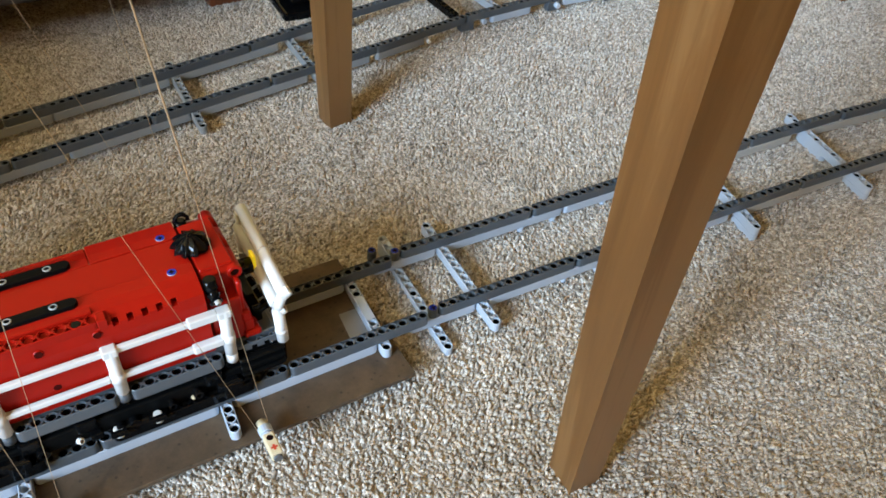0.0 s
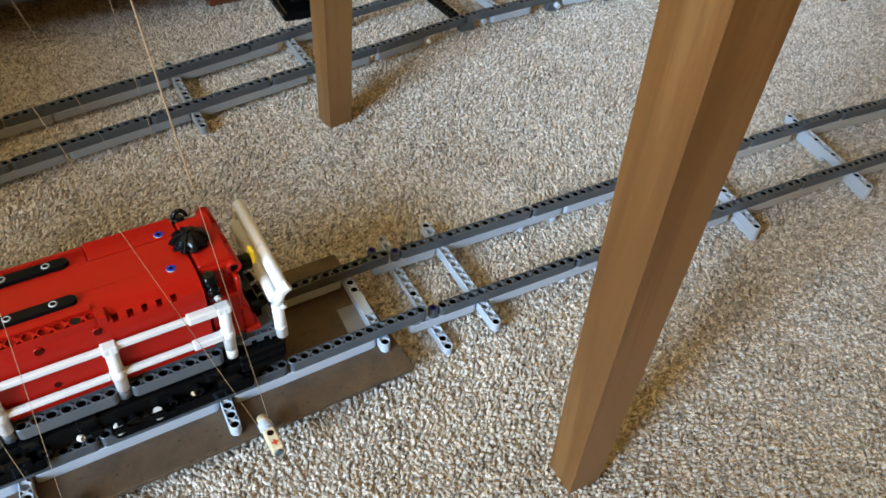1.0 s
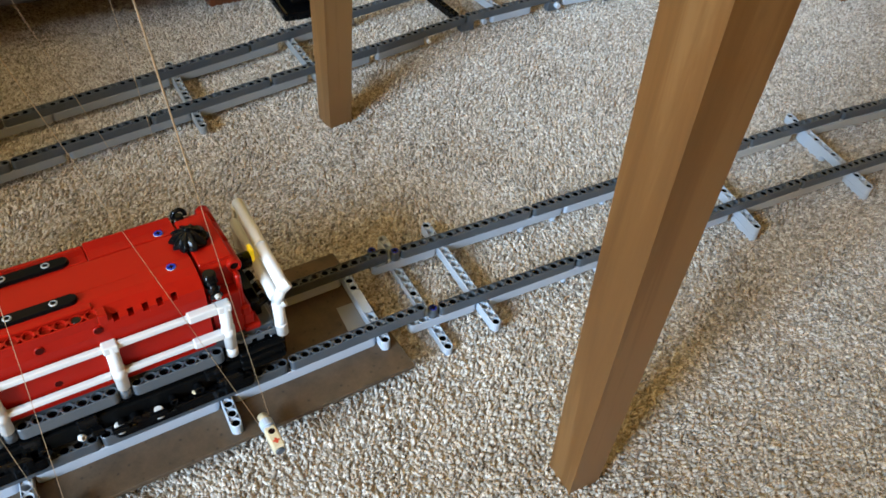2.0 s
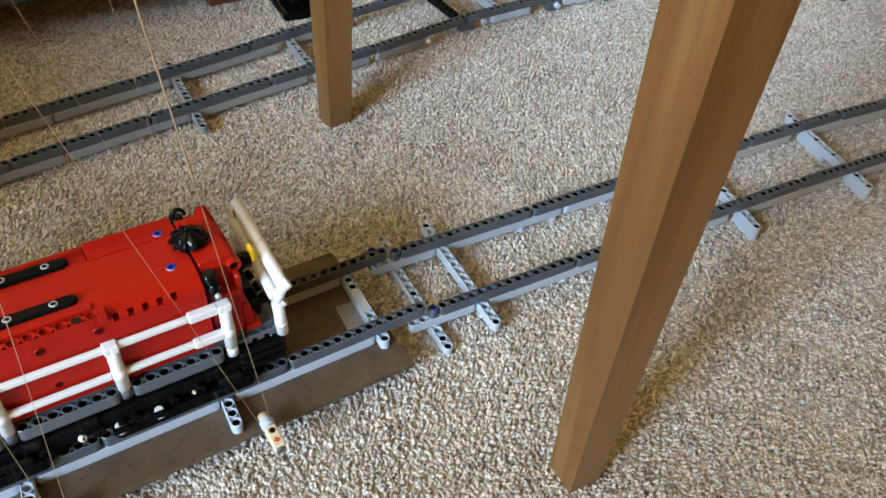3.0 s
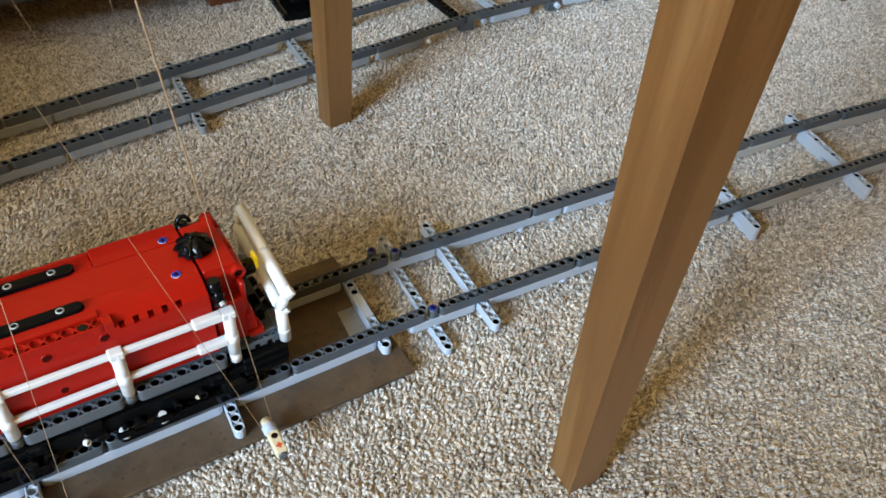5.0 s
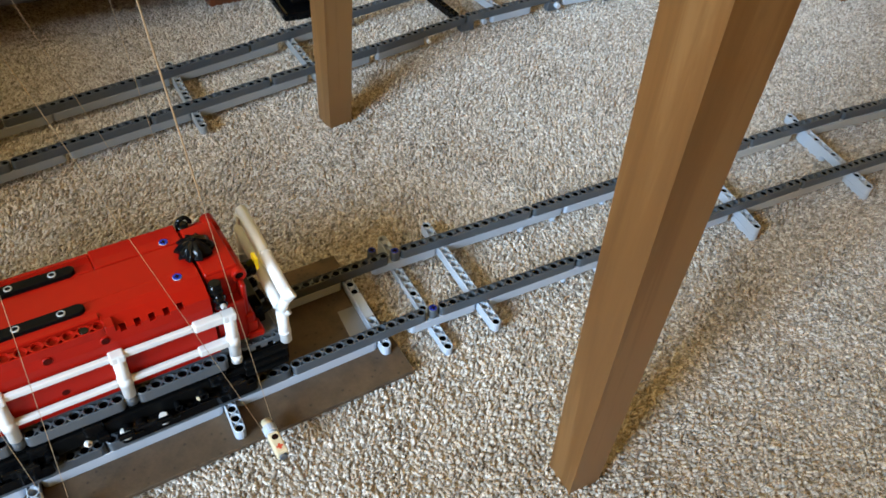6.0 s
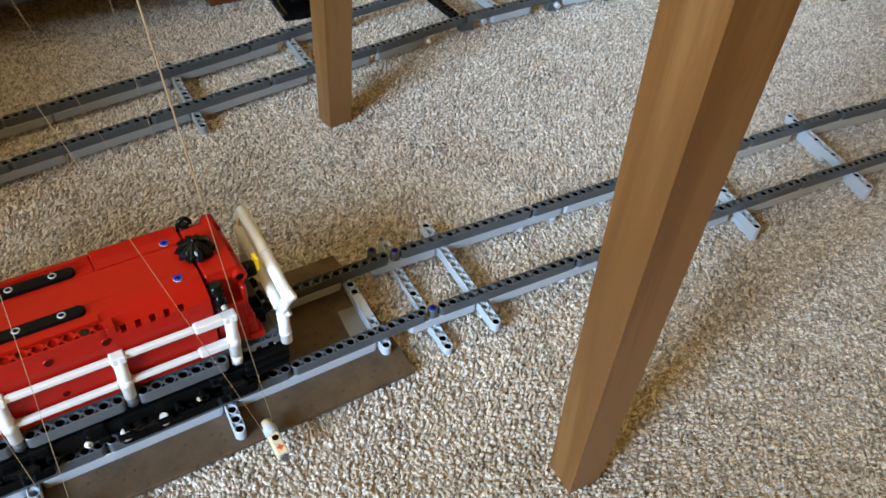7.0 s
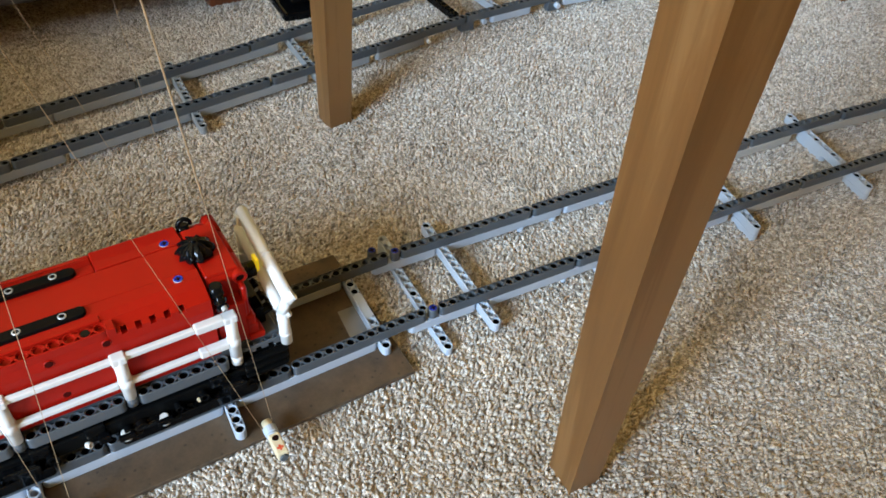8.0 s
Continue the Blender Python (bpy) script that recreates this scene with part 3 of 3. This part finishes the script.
        for k in (0.12, 0.45, 0.8):
            c = Vector((0.05 * k, s * 0.95 * k, -1.2 * k))
            part("hinge_ring", tube(c, c + Vector((0.02, s * 0.17, -0.22)), 0.5, 0.3, depth=0.08), BLACK, j)
        part("hinge_pin", tube((0, 0, 0), (0.05, s * 0.3, -0.1), 0.22, 0.14), STEEL, j, "", at(0.05, s * 1.1, -0.75))
    bm, n = bmesh.new(), 10
    rings = []
    for k in range(15):
        a = math.pi * k / 14
        rings.append([bm.verts.new(((0.5 + 0.17 * math.cos(b)) * math.cos(a), 0.2 * math.sin(b), (0.62 + 0.17 * math.cos(b)) * math.sin(a)))
                      for b in (2 * math.pi * q / n for q in range(n))])
    for a, b in zip(rings, rings[1:]):
        for k in range(n):
            bm.faces.new((a[k], a[(k + 1) % n], b[(k + 1) % n], b[k])).smooth = True
    bm.faces.new(rings[0])
    bm.faces.new(rings[-1])
    lp("lifting_loop", bm, BLACK, "black plastic loop", -17.95 - X, 3.7, 11.0)


def exhaust():
    """The black ribbed dome on the nose."""
    bm, n, lobes = bmesh.new(), 90, 10
    rings = []
    for t in (0.0, 0.12, 0.3, 0.5, 0.68, 0.84, 0.95, 1.0):
        row = []
        for k in range(n):
            a = 2 * math.pi * k / n
            saw = (lobes * k / n + 0.25 * t) % 1.0
            r = math.sin(t * math.pi / 2) * (1.3 + t * 0.5 * (saw - 0.5))
            row.append(bm.verts.new((r * math.cos(a), r * math.sin(a), 1.0 * math.cos(t * math.pi / 2) - 0.22 * t * (1 - saw))))
        rings.append(row)
    for a, b in zip(rings, rings[1:]):
        for k in range(n):
            bm.faces.new((a[k], a[(k + 1) % n], b[(k + 1) % n], b[k])).smooth = True
    bmesh.ops.remove_doubles(bm, verts=bm.verts, dist=1e-4)
    dome = lp("exhaust_dome", bm, BLACK, "glossy black ribbed exhaust dome", -18.22 - LX, 0.1, 11.5)
    part("cap", rod((0, 0, 0.95), (0, 0, 1.2), 0.22, bevel=0.06), BLACK, dome)


def cab():
    """An unseen driver's cab behind the hood, added to deepen the shadow on the carpet."""
    X = LX
    c = lp("cab", box(-59 - X, -44.4 - X, -4.9, 4.9, 4.6, 17.5, 0.2, segments=2), RED, "unseen red cab added for its shadow")
    part("roof", extrude_profile([(-5.3, 17.4), (-4.6, 18.6), (-2.5, 19.2), (2.5, 19.2), (4.6, 18.6), (5.3, 17.4)], -59.6 - X, -43.8 - X, 0.1), RED, c)
    for s in (-1, 1):
        for x in (-57.5, -51.0):
            part("window", box(x - X, x + 5 - X, s * 4.91 - 0.05, s * 4.91 + 0.05, 12, 16.2, 0.03), BLACK, c, "dark window of the added cab")


def loco_deck():
    X = LX
    for s in (-1, 1):
        for x, n in ((-24.9, 7), (-32.7, 7), (-40.5, 7)):
            put_beam("sill_beam", n, DARK_GREY, loco, x - X, s * 4.65, 4.3)
        for x in (-17.75, -25.8, -33.6, -41.4):
            post = lp("railing_post", rod((0, 0, 4.15), (0, 0, 8.85), 0.46, bevel=0.1), WHITE, "", x - X, s * 4.65)
            part("cap", box(-0.56, 0.5, -0.44, 0.44, 8.2, 8.88, 0.12, segments=2), WHITE, post)
            part("collar", rod((0, 0, 5.35), (0, 0, 6.35), 0.52, bevel=0.06), WHITE, post)
            if x < -18:
                part("socket", rod((0, 0, 3.4), (0, 0, 4.2), 0.45), DARK_GREY, post, "dark grey socket")
            else:
                part("foot", rod((0, 0, 3.3), (0, 0, 4.3), 0.45, bevel=0.08), WHITE, post)
        for x0, x1 in ((-25.4, -20.1), (-33.2, -26.3), (-41.2, -34.1)):
            lp("top_rail", box(x0 - X, x1 - X, s * 4.65 - 0.22, s * 4.65 + 0.22, 8.3, 8.78, 0.1, segments=2), WHITE)
            lp("lower_rail", box(x0 - X, x1 - X, s * 4.65 - 0.22, s * 4.65 + 0.22, 5.6, 6.08, 0.1, segments=2), WHITE)
        lp("top_rail", box(-20.4 - X, -18.2 - X, s * 4.65 - 0.36, s * 4.65 + 0.36, 8.2, 8.9, 0.12, segments=2), WHITE)
        lp("lower_rail", box(-20.4 - X, -18.1 - X, s * 4.65 - 0.34, s * 4.65 + 0.34, 5.5, 6.15, 0.12, segments=2), WHITE)
        put_beam("deck_beam", 4, DARK_GREY, loco, -16.9 - X, s * 4.1, 4.3, tall=0.35)
    lp("deck", box(-59 - X, -14.0 - X, -4.1, 4.1, 3.6, 4.58, 0.08), DARK_GREY)
    lp("deck_end", box(-15.6 - X, -13.7 - X, -3.6, 3.6, 3.4, 4.3, 0.1), DARK_GREY)
    lp("coupler_block", box(-15.4 - X, -14.5 - X, -2.9, 2.2, 4.5, 6.3, 0.15, segments=2), BLACK, "black coupler block")
    for y in (-2.6, -1.2, 0.3):
        lp("coupler_pin", tube((0, 0, 0), (0.75, 0, 0.35), 0.42, 0.26), BLACK, "", -14.7 - X, y, 5.6)
    # black underframe
    lp("underframe", box(-59 - X, -13.9 - X, -4.3, 4.3, 2.2, 3.55, 0.1), MATTE_BLACK)
    lp("front_beam", box(-14.6 - X, -13.4 - X, -4.4, 4.4, 0.7, 3.4, 0.12), BLACK)
    for s in (-1, 1):
        # footsteps and the studs of the side frame
        for z in (1.25, 2.05, 2.85):
            lp("step_plate", box(-17.3 - X, -13.7 - X, s * 4.75 - 0.32, s * 4.75 + 0.32, z, z + 0.36, 0.08), MATTE_BLACK, "black footstep")
        for k in range(20):
            lp("frame_stud", tube((0, 0, 0), (0, s * 0.2, 0.05), 0.27, 0.17, segments=12), BLACK, "", -42.8 + 1.3 * k - X, s * 4.28, 2.95 - 0.25 * (k % 2))
        for x in (-29.6, -33.4, -20.2):
            lp("frame_bracket", box(x - X, x + 1.5 - X, s * 4.6 - 0.32, s * 4.6 + 0.32, 1.5, 2.75, 0.18, segments=2), BLACK)
    for y in (-4.5, 4.5):
        lp("side_frame", box(-39 - X, -13.9 - X, y - 0.25, y + 0.25, 0.75, 2.3, 0.1), MATTE_BLACK)


LUMPS = random.Random(11)


def bogie():
    X = LX
    for xc in (-22.0, -37.5):
        b = lp("bogie", box(-7, 7, -3.4, 3.4, 0.9, 2.2, 0.1), BLACK, "black bogie with pale pins", xc - X)
        for dx in (-4.6, 0, 4.6):
            for s in (-1, 1):
                part("wheel", rod((dx, s * 3.1, 1.05), (dx, s * 3.7, 1.05), 1.75, segments=24, bevel=0.1), BLACK, b)
        for s in (-1, 1):
            y = s * 5.0
            put_beam("rod_beam", 11, BLACK, b, -5, y, 0.95)
            part("step_box", box(3.0, 4.6, y - 0.5, y + 0.5, 0.5, 1.6, 0.15, segments=2), BLACK, b)
            part("axle_box", box(-4.5, -2.5, y - 0.45, y + 0.55, 0.0, 1.2, 0.25, segments=2), BLACK, b)
            for dx in (-4.95, -2.1):
                c = y + s * 0.2
                part("bush", rod((dx, c, 0.35), (dx, c, 1.2), 0.38, bevel=0.08), WHITE, b, "white bush")
                part("bush_clip", box(dx - 0.6, dx + 0.6, min(c + s * 0.16, c + s * 0.52), max(c + s * 0.16, c + s * 0.52), 0.86, 1.24, 0.05), BLACK, b)
                part("bush_rod", rod((dx - 0.6, y + s * 0.42, 0.75), (dx + 1.2, y + s * 0.42, 0.7), 0.2), BLACK, b)
            part("pin", tube((-7.65, y, 1.2), (-7.45, y + s * 0.3, 1.35), 0.25, 0.14), WHITE, b, "white pin end")
            part("pin", rod((0.7, y, 1.25), (0.7, y + s * 0.3, 1.5), 0.15), TAN, b, "tan pin end")
            for k in range(9):
                dx = -6.4 + k * 1.45 + LUMPS.uniform(-0.3, 0.3)
                z = LUMPS.uniform(0.5, 1.6)
                if k % 3:
                    part("axle_stub", tube((dx, y - s * 0.2, z), (dx, y + s * LUMPS.uniform(0.2, 0.5), z), LUMPS.uniform(0.3, 0.46), 0.2), BLACK, b)
                else:
                    part("link_block", box(dx - 0.45, dx + 0.5, y - 0.3, y + 0.42, z - 0.3, z + 0.35, 0.1), BLACK, b)
            part("gear_box", box(2.6, 4.4, y - 0.35, y + 0.5, 0.2, 1.7, 0.15, segments=2), BLACK, b)


def bumper():
    X = LX
    b = lp("front_railing", rod((0, 5.5, 0), (0, -6.0, 0), 0.49, bevel=0.22), WHITE, "white plastic front railing frame", -13.15 - X, 0, 9.3, rz=-2.9)
    for s, o in ((-1, 0), (1, -0.5)):
        if s < 0:
            part("end_hole", tube((-0.1, s * (5.65 + o), 0), (0.42, s * (5.65 + o), 0.3), 0.44, 0.27), WHITE, b)
            part("hole_shade_disc", rod((0.2, s * (5.65 + o), 0.17), (0.36, s * (5.65 + o), 0.265), 0.265), HOLE_SHADE, b)
        part("corner", rod((-0.1, s * (5.5 + o), -0.2), (-0.5, s * (5.1 + o), -1.9), 0.4, bevel=0.08), WHITE, b)
        part("leg", rod((-0.5, s * (5.2 + o), -1.7), (-0.4, s * (5.25 + o), -5.2), 0.46, bevel=0.12), WHITE, b)
        part("leg_collar", rod((-0.44, s * (5.23 + o), -3.9), (-0.43, s * (5.23 + o), -4.2), 0.5), WHITE, b)
        part("leg_hole", tube((-0.5, s * (5.2 + o), -2.1), (0.05, s * (5.25 + o), -1.8), 0.42, 0.25), WHITE, b)
        part("hole_shade_disc", rod((-0.2, s * (5.23 + o), -1.94), (-0.01, s * (5.245 + o), -1.83), 0.245), HOLE_SHADE, b)
    part("lower_bar", rod((-0.5, 4.9, -1.4), (-0.5, -4.9, -1.5), 0.5, bevel=0.12), WHITE, b)
    part("joint_collar", rod((0, -0.5, 0), (0, -0.9, 0), 0.55, bevel=0.06), WHITE, b)
    part("end_web", box(-0.62, 0.1, 4.5, 5.2, -1.4, 0, 0.12, segments=2), WHITE, b)
    part("web", box(-0.36, -0.16, -0.9, 4.6, -1.2, -0.2, 0.05), WHITE, b)
    lamp = lp("headlight", rod((-2.6, 0, 0), (-0.3, 0, 0), 0.66, bevel=0.06), BLACK, "black headlight tube with yellow lens", -13.85 - X, -0.45, 8.3)
    part("lens", box(-0.3, 0.0, -0.42, 0.5, -0.6, 1.05, 0.06), YELLOW, lamp, "glowing yellow lens")


loco_hood()
exhaust()
cab()
loco_deck()
bogie()
bumper()


# ---- the strings that carry the platform ----
def string(radius):
    return tagged(part("string", rod((0, 0, 0), (0, 0, 390), radius, segments=8), THREAD), "thin tan thread tied to the platform's peg", "string", "strings of the lift")


strings = [string(r) for r in (0.02, 0.018, 0.018, 0.018, 0.016, 0.016)]
part("doubled_strand", rod((0, 0, 25.5), (0, 0, 388), 0.05, segments=8), THREAD, strings[0], "thicker doubled strand")


# ---- what moves: seconds, metres, degrees ----
PLATFORM_ROWS = (
    (0, -0.00448, -0.00748, 0.03066, -2.731, 0.116, 1.861),
    (0.5, -0.00398, -0.00713, 0.03229, -2.776, 0.025, 2.062),
    (1, -0.00398, -0.00334, 0.03203, -2.643, 0.147, 2.700),
    (1.5, -0.00360, -0.00235, 0.03239, -2.772, 0.145, 2.949),
    (3, -0.00346, -0.00022, 0.03280, -2.756, 0.131, 3.717),
    (3.5, -0.00298, -0.00045, 0.03304, -2.814, 0.046, 3.539),
    (4, -0.00286, -0.00037, 0.03110, -2.661, 0.180, 3.521),
    (4.5, -0.00249, -0.00050, 0.02744, -2.390, 0.401, 3.453),
    (6, -0.00197, 0.00000, 0.02478, -1.142, 0.190, 3.493),
    (6.5, -0.00190, -0.00034, 0.02473, -0.879, 0.162, 3.445),
    (7, -0.00187, -0.00020, 0.02462, -0.729, 0.169, 3.559),
    (7.5, -0.00178, -0.00006, 0.02447, -0.788, 0.111, 3.537),
    (8, -0.00177, 0.00015, 0.02407, -0.428, 0.073, 3.544))
LOCO_ROWS = (
    (0, -0.22953, 0.02119, 0.02940, -2.731, 0.116, 1.861),
    (0.5, -0.22913, 0.02075, 0.03064, -2.776, 0.025, 2.062),
    (1, -0.22943, 0.02203, 0.03095, -2.643, 0.147, 2.700),
    (1.5, -0.22916, 0.02204, 0.03122, -2.772, 0.145, 2.949),
    (3, -0.22932, 0.02114, 0.03158, -2.756, 0.131, 3.717),
    (3.5, -0.22877, 0.02161, 0.03145, -2.814, 0.046, 3.539),
    (4, -0.22865, 0.02177, 0.03013, -2.661, 0.180, 3.521),
    (4.5, -0.22826, 0.02191, 0.02751, -2.390, 0.401, 3.453),
    (6, -0.22775, 0.02228, 0.02481, -1.142, 0.190, 3.493),
    (6.5, -0.22766, 0.02213, 0.02481, -0.879, 0.162, 3.445),
    (7, -0.22767, 0.02182, 0.02482, -0.729, 0.169, 3.559),
    (7.5, -0.22758, 0.02205, 0.02441, -0.788, 0.111, 3.537),
    (8, -0.22756, 0.02223, 0.02408, -0.428, 0.073, 3.544))
STRING_ROWS = (
  (
    (0, -0.13744, -0.04170, 0.02555, 2.657, -5.384, 0),
    (0.5, -0.13682, -0.04183, 0.02699, 2.659, -5.496, 0),
    (1, -0.13644, -0.03950, 0.02695, 3.123, -5.536, 0),
    (1.5, -0.13590, -0.03910, 0.02737, 3.231, -5.579, 0),
    (3, -0.13525, -0.03874, 0.02774, 3.359, -5.575, 0),
    (3.5, -0.13488, -0.03857, 0.02781, 3.406, -5.613, 0),
    (4, -0.13479, -0.03843, 0.02610, 3.413, -5.598, 0),
    (4.5, -0.13449, -0.03838, 0.02282, 3.385, -5.595, 0),
    (6, -0.13393, -0.03784, 0.01902, 3.483, -5.529, 0),
    (6.5, -0.13389, -0.03805, 0.01876, 3.454, -5.498, 0),
    (7, -0.13379, -0.03815, 0.01859, 3.433, -5.515, 0),
    (7.5, -0.13371, -0.03796, 0.01834, 3.492, -5.458, 0),
    (8, -0.13369, -0.03773, 0.01766, 3.579, -5.317, 0)),
  (
    (0, -0.14531, -0.04596, 0.02576, -7.191, -14.847, 0),
    (0.5, -0.14467, -0.04611, 0.02718, -7.239, -15.017, 0),
    (1, -0.14424, -0.04387, 0.02715, -6.753, -15.064, 0),
    (1.5, -0.14368, -0.04350, 0.02758, -6.654, -15.123, 0),
    (3, -0.14297, -0.04324, 0.02795, -6.543, -15.132, 0),
    (3.5, -0.14262, -0.04305, 0.02801, -6.487, -15.168, 0),
    (4, -0.14253, -0.04291, 0.02631, -6.418, -15.093, 0),
    (4.5, -0.14223, -0.04285, 0.02304, -6.331, -14.975, 0),
    (6, -0.14167, -0.04232, 0.01913, -6.091, -14.763, 0),
    (6.5, -0.14164, -0.04252, 0.01885, -6.111, -14.717, 0),
    (7, -0.14152, -0.04264, 0.01867, -6.130, -14.730, 0),
    (7.5, -0.14145, -0.04244, 0.01841, -6.056, -14.656, 0),
    (8, -0.14142, -0.04222, 0.01770, -5.937, -14.471, 0)),
  (
    (0, -0.25938, -0.04567, 0.02580, 2.692, 4.970, 0),
    (0.5, -0.25874, -0.04622, 0.02704, 2.567, 4.867, 0),
    (1, -0.25830, -0.04525, 0.02726, 2.904, 4.797, 0),
    (1.5, -0.25774, -0.04538, 0.02768, 2.929, 4.759, 0),
    (3, -0.25699, -0.04664, 0.02802, 2.649, 4.787, 0),
    (3.5, -0.25665, -0.04610, 0.02790, 2.850, 4.740, 0),
    (4, -0.25656, -0.04592, 0.02648, 2.883, 4.675, 0),
    (4.5, -0.25626, -0.04573, 0.02368, 2.900, 4.512, 0),
    (6, -0.25570, -0.04527, 0.01943, 3.056, 4.425, 0),
    (6.5, -0.25567, -0.04538, 0.01911, 3.047, 4.469, 0),
    (7, -0.25555, -0.04572, 0.01895, 2.940, 4.429, 0),
    (7.5, -0.25547, -0.04548, 0.01858, 3.062, 4.519, 0),
    (8, -0.25545, -0.04527, 0.01782, 3.222, 4.737, 0)),
  (
    (0, -0.26725, -0.04992, 0.02600, -10.159, -4.988, 0),
    (0.5, -0.26659, -0.05050, 0.02724, -10.669, -5.390, 0),
    (1, -0.26610, -0.04962, 0.02746, -9.939, -5.597, 0),
    (1.5, -0.26552, -0.04978, 0.02789, -9.940, -5.699, 0),
    (3, -0.26472, -0.05115, 0.02823, -10.680, -5.583, 0),
    (3.5, -0.26439, -0.05058, 0.02811, -10.133, -5.637, 0),
    (4, -0.26430, -0.05040, 0.02669, -9.809, -5.599, 0),
    (4.5, -0.26401, -0.05020, 0.02390, -9.308, -5.612, 0),
    (6, -0.26344, -0.04975, 0.01953, -8.264, -5.184, 0),
    (6.5, -0.26342, -0.04985, 0.01919, -8.218, -5.008, 0),
    (7, -0.26329, -0.05021, 0.01903, -8.449, -5.088, 0),
    (7.5, -0.26321, -0.04997, 0.01865, -8.086, -4.772, 0),
    (8, -0.26319, -0.04976, 0.01786, -7.552, -3.66, 0)),
  (
    (0, -0.14137, 0.09089, 0.01922, 2.243, -4.134, 0),
    (0.5, -0.14120, 0.09075, 0.02055, 2.221, -4.199, 0),
    (1, -0.14230, 0.09303, 0.02082, 2.787, -3.932, 0),
    (1.5, -0.14234, 0.09339, 0.02094, 2.878, -3.924, 0),
    (3, -0.14346, 0.09366, 0.02135, 2.950, -3.654, 0),
    (3.5, -0.14268, 0.09385, 0.02129, 2.995, -3.847, 0),
    (4, -0.14256, 0.09400, 0.01993, 3.016, -3.853, 0),
    (4.5, -0.14212, 0.09409, 0.01728, 3.002, -3.917, 0),
    (6, -0.14163, 0.09471, 0.01637, 3.142, -4.020, 0),
    (6.5, -0.14148, 0.09452, 0.01672, 3.101, -4.063, 0),
    (7, -0.14164, 0.09441, 0.01690, 3.075, -4.028, 0),
    (7.5, -0.14150, 0.09460, 0.01651, 3.117, -3.63, 0),
    (8, -0.14150, 0.09484, 0.01667, 3.176, -3.67, 0)),
  (
    (0, -0.14227, 0.09406, 0.01907, -7.345, -15.335, 0),
    (0.5, -0.14211, 0.09391, 0.02040, -7.420, -15.462, 0),
    (1, -0.14325, 0.09618, 0.02068, -6.875, -15.203, 0),
    (1.5, -0.14331, 0.09654, 0.02079, -6.790, -15.198, 0),
    (3, -0.14447, 0.09680, 0.02120, -6.747, -14.941, 0),
    (3.5, -0.14367, 0.09699, 0.02113, -6.691, -15.131, 0),
    (4, -0.14355, 0.09714, 0.01979, -6.614, -15.071, 0),
    (4.5, -0.14311, 0.09723, 0.01715, -6.517, -15.007, 0),
    (6, -0.14262, 0.09786, 0.01631, -6.338, -15.070, 0),
    (6.5, -0.14247, 0.09767, 0.01668, -6.392, -15.130, 0),
    (7, -0.14263, 0.09755, 0.01686, -6.427, -15.103, 0),
    (7.5, -0.14250, 0.09775, 0.01647, -6.368, -15.110, 0),
    (8, -0.14249, 0.09798, 0.01664, -6.315, -15.122, 0)))


def motions():
    for thing, rows in ((platform, PLATFORM_ROWS), (loco, LOCO_ROWS), *zip(strings, STRING_ROWS)):
        walk(thing, [(t, pose(*p)) for t, *p in rows])


motions()
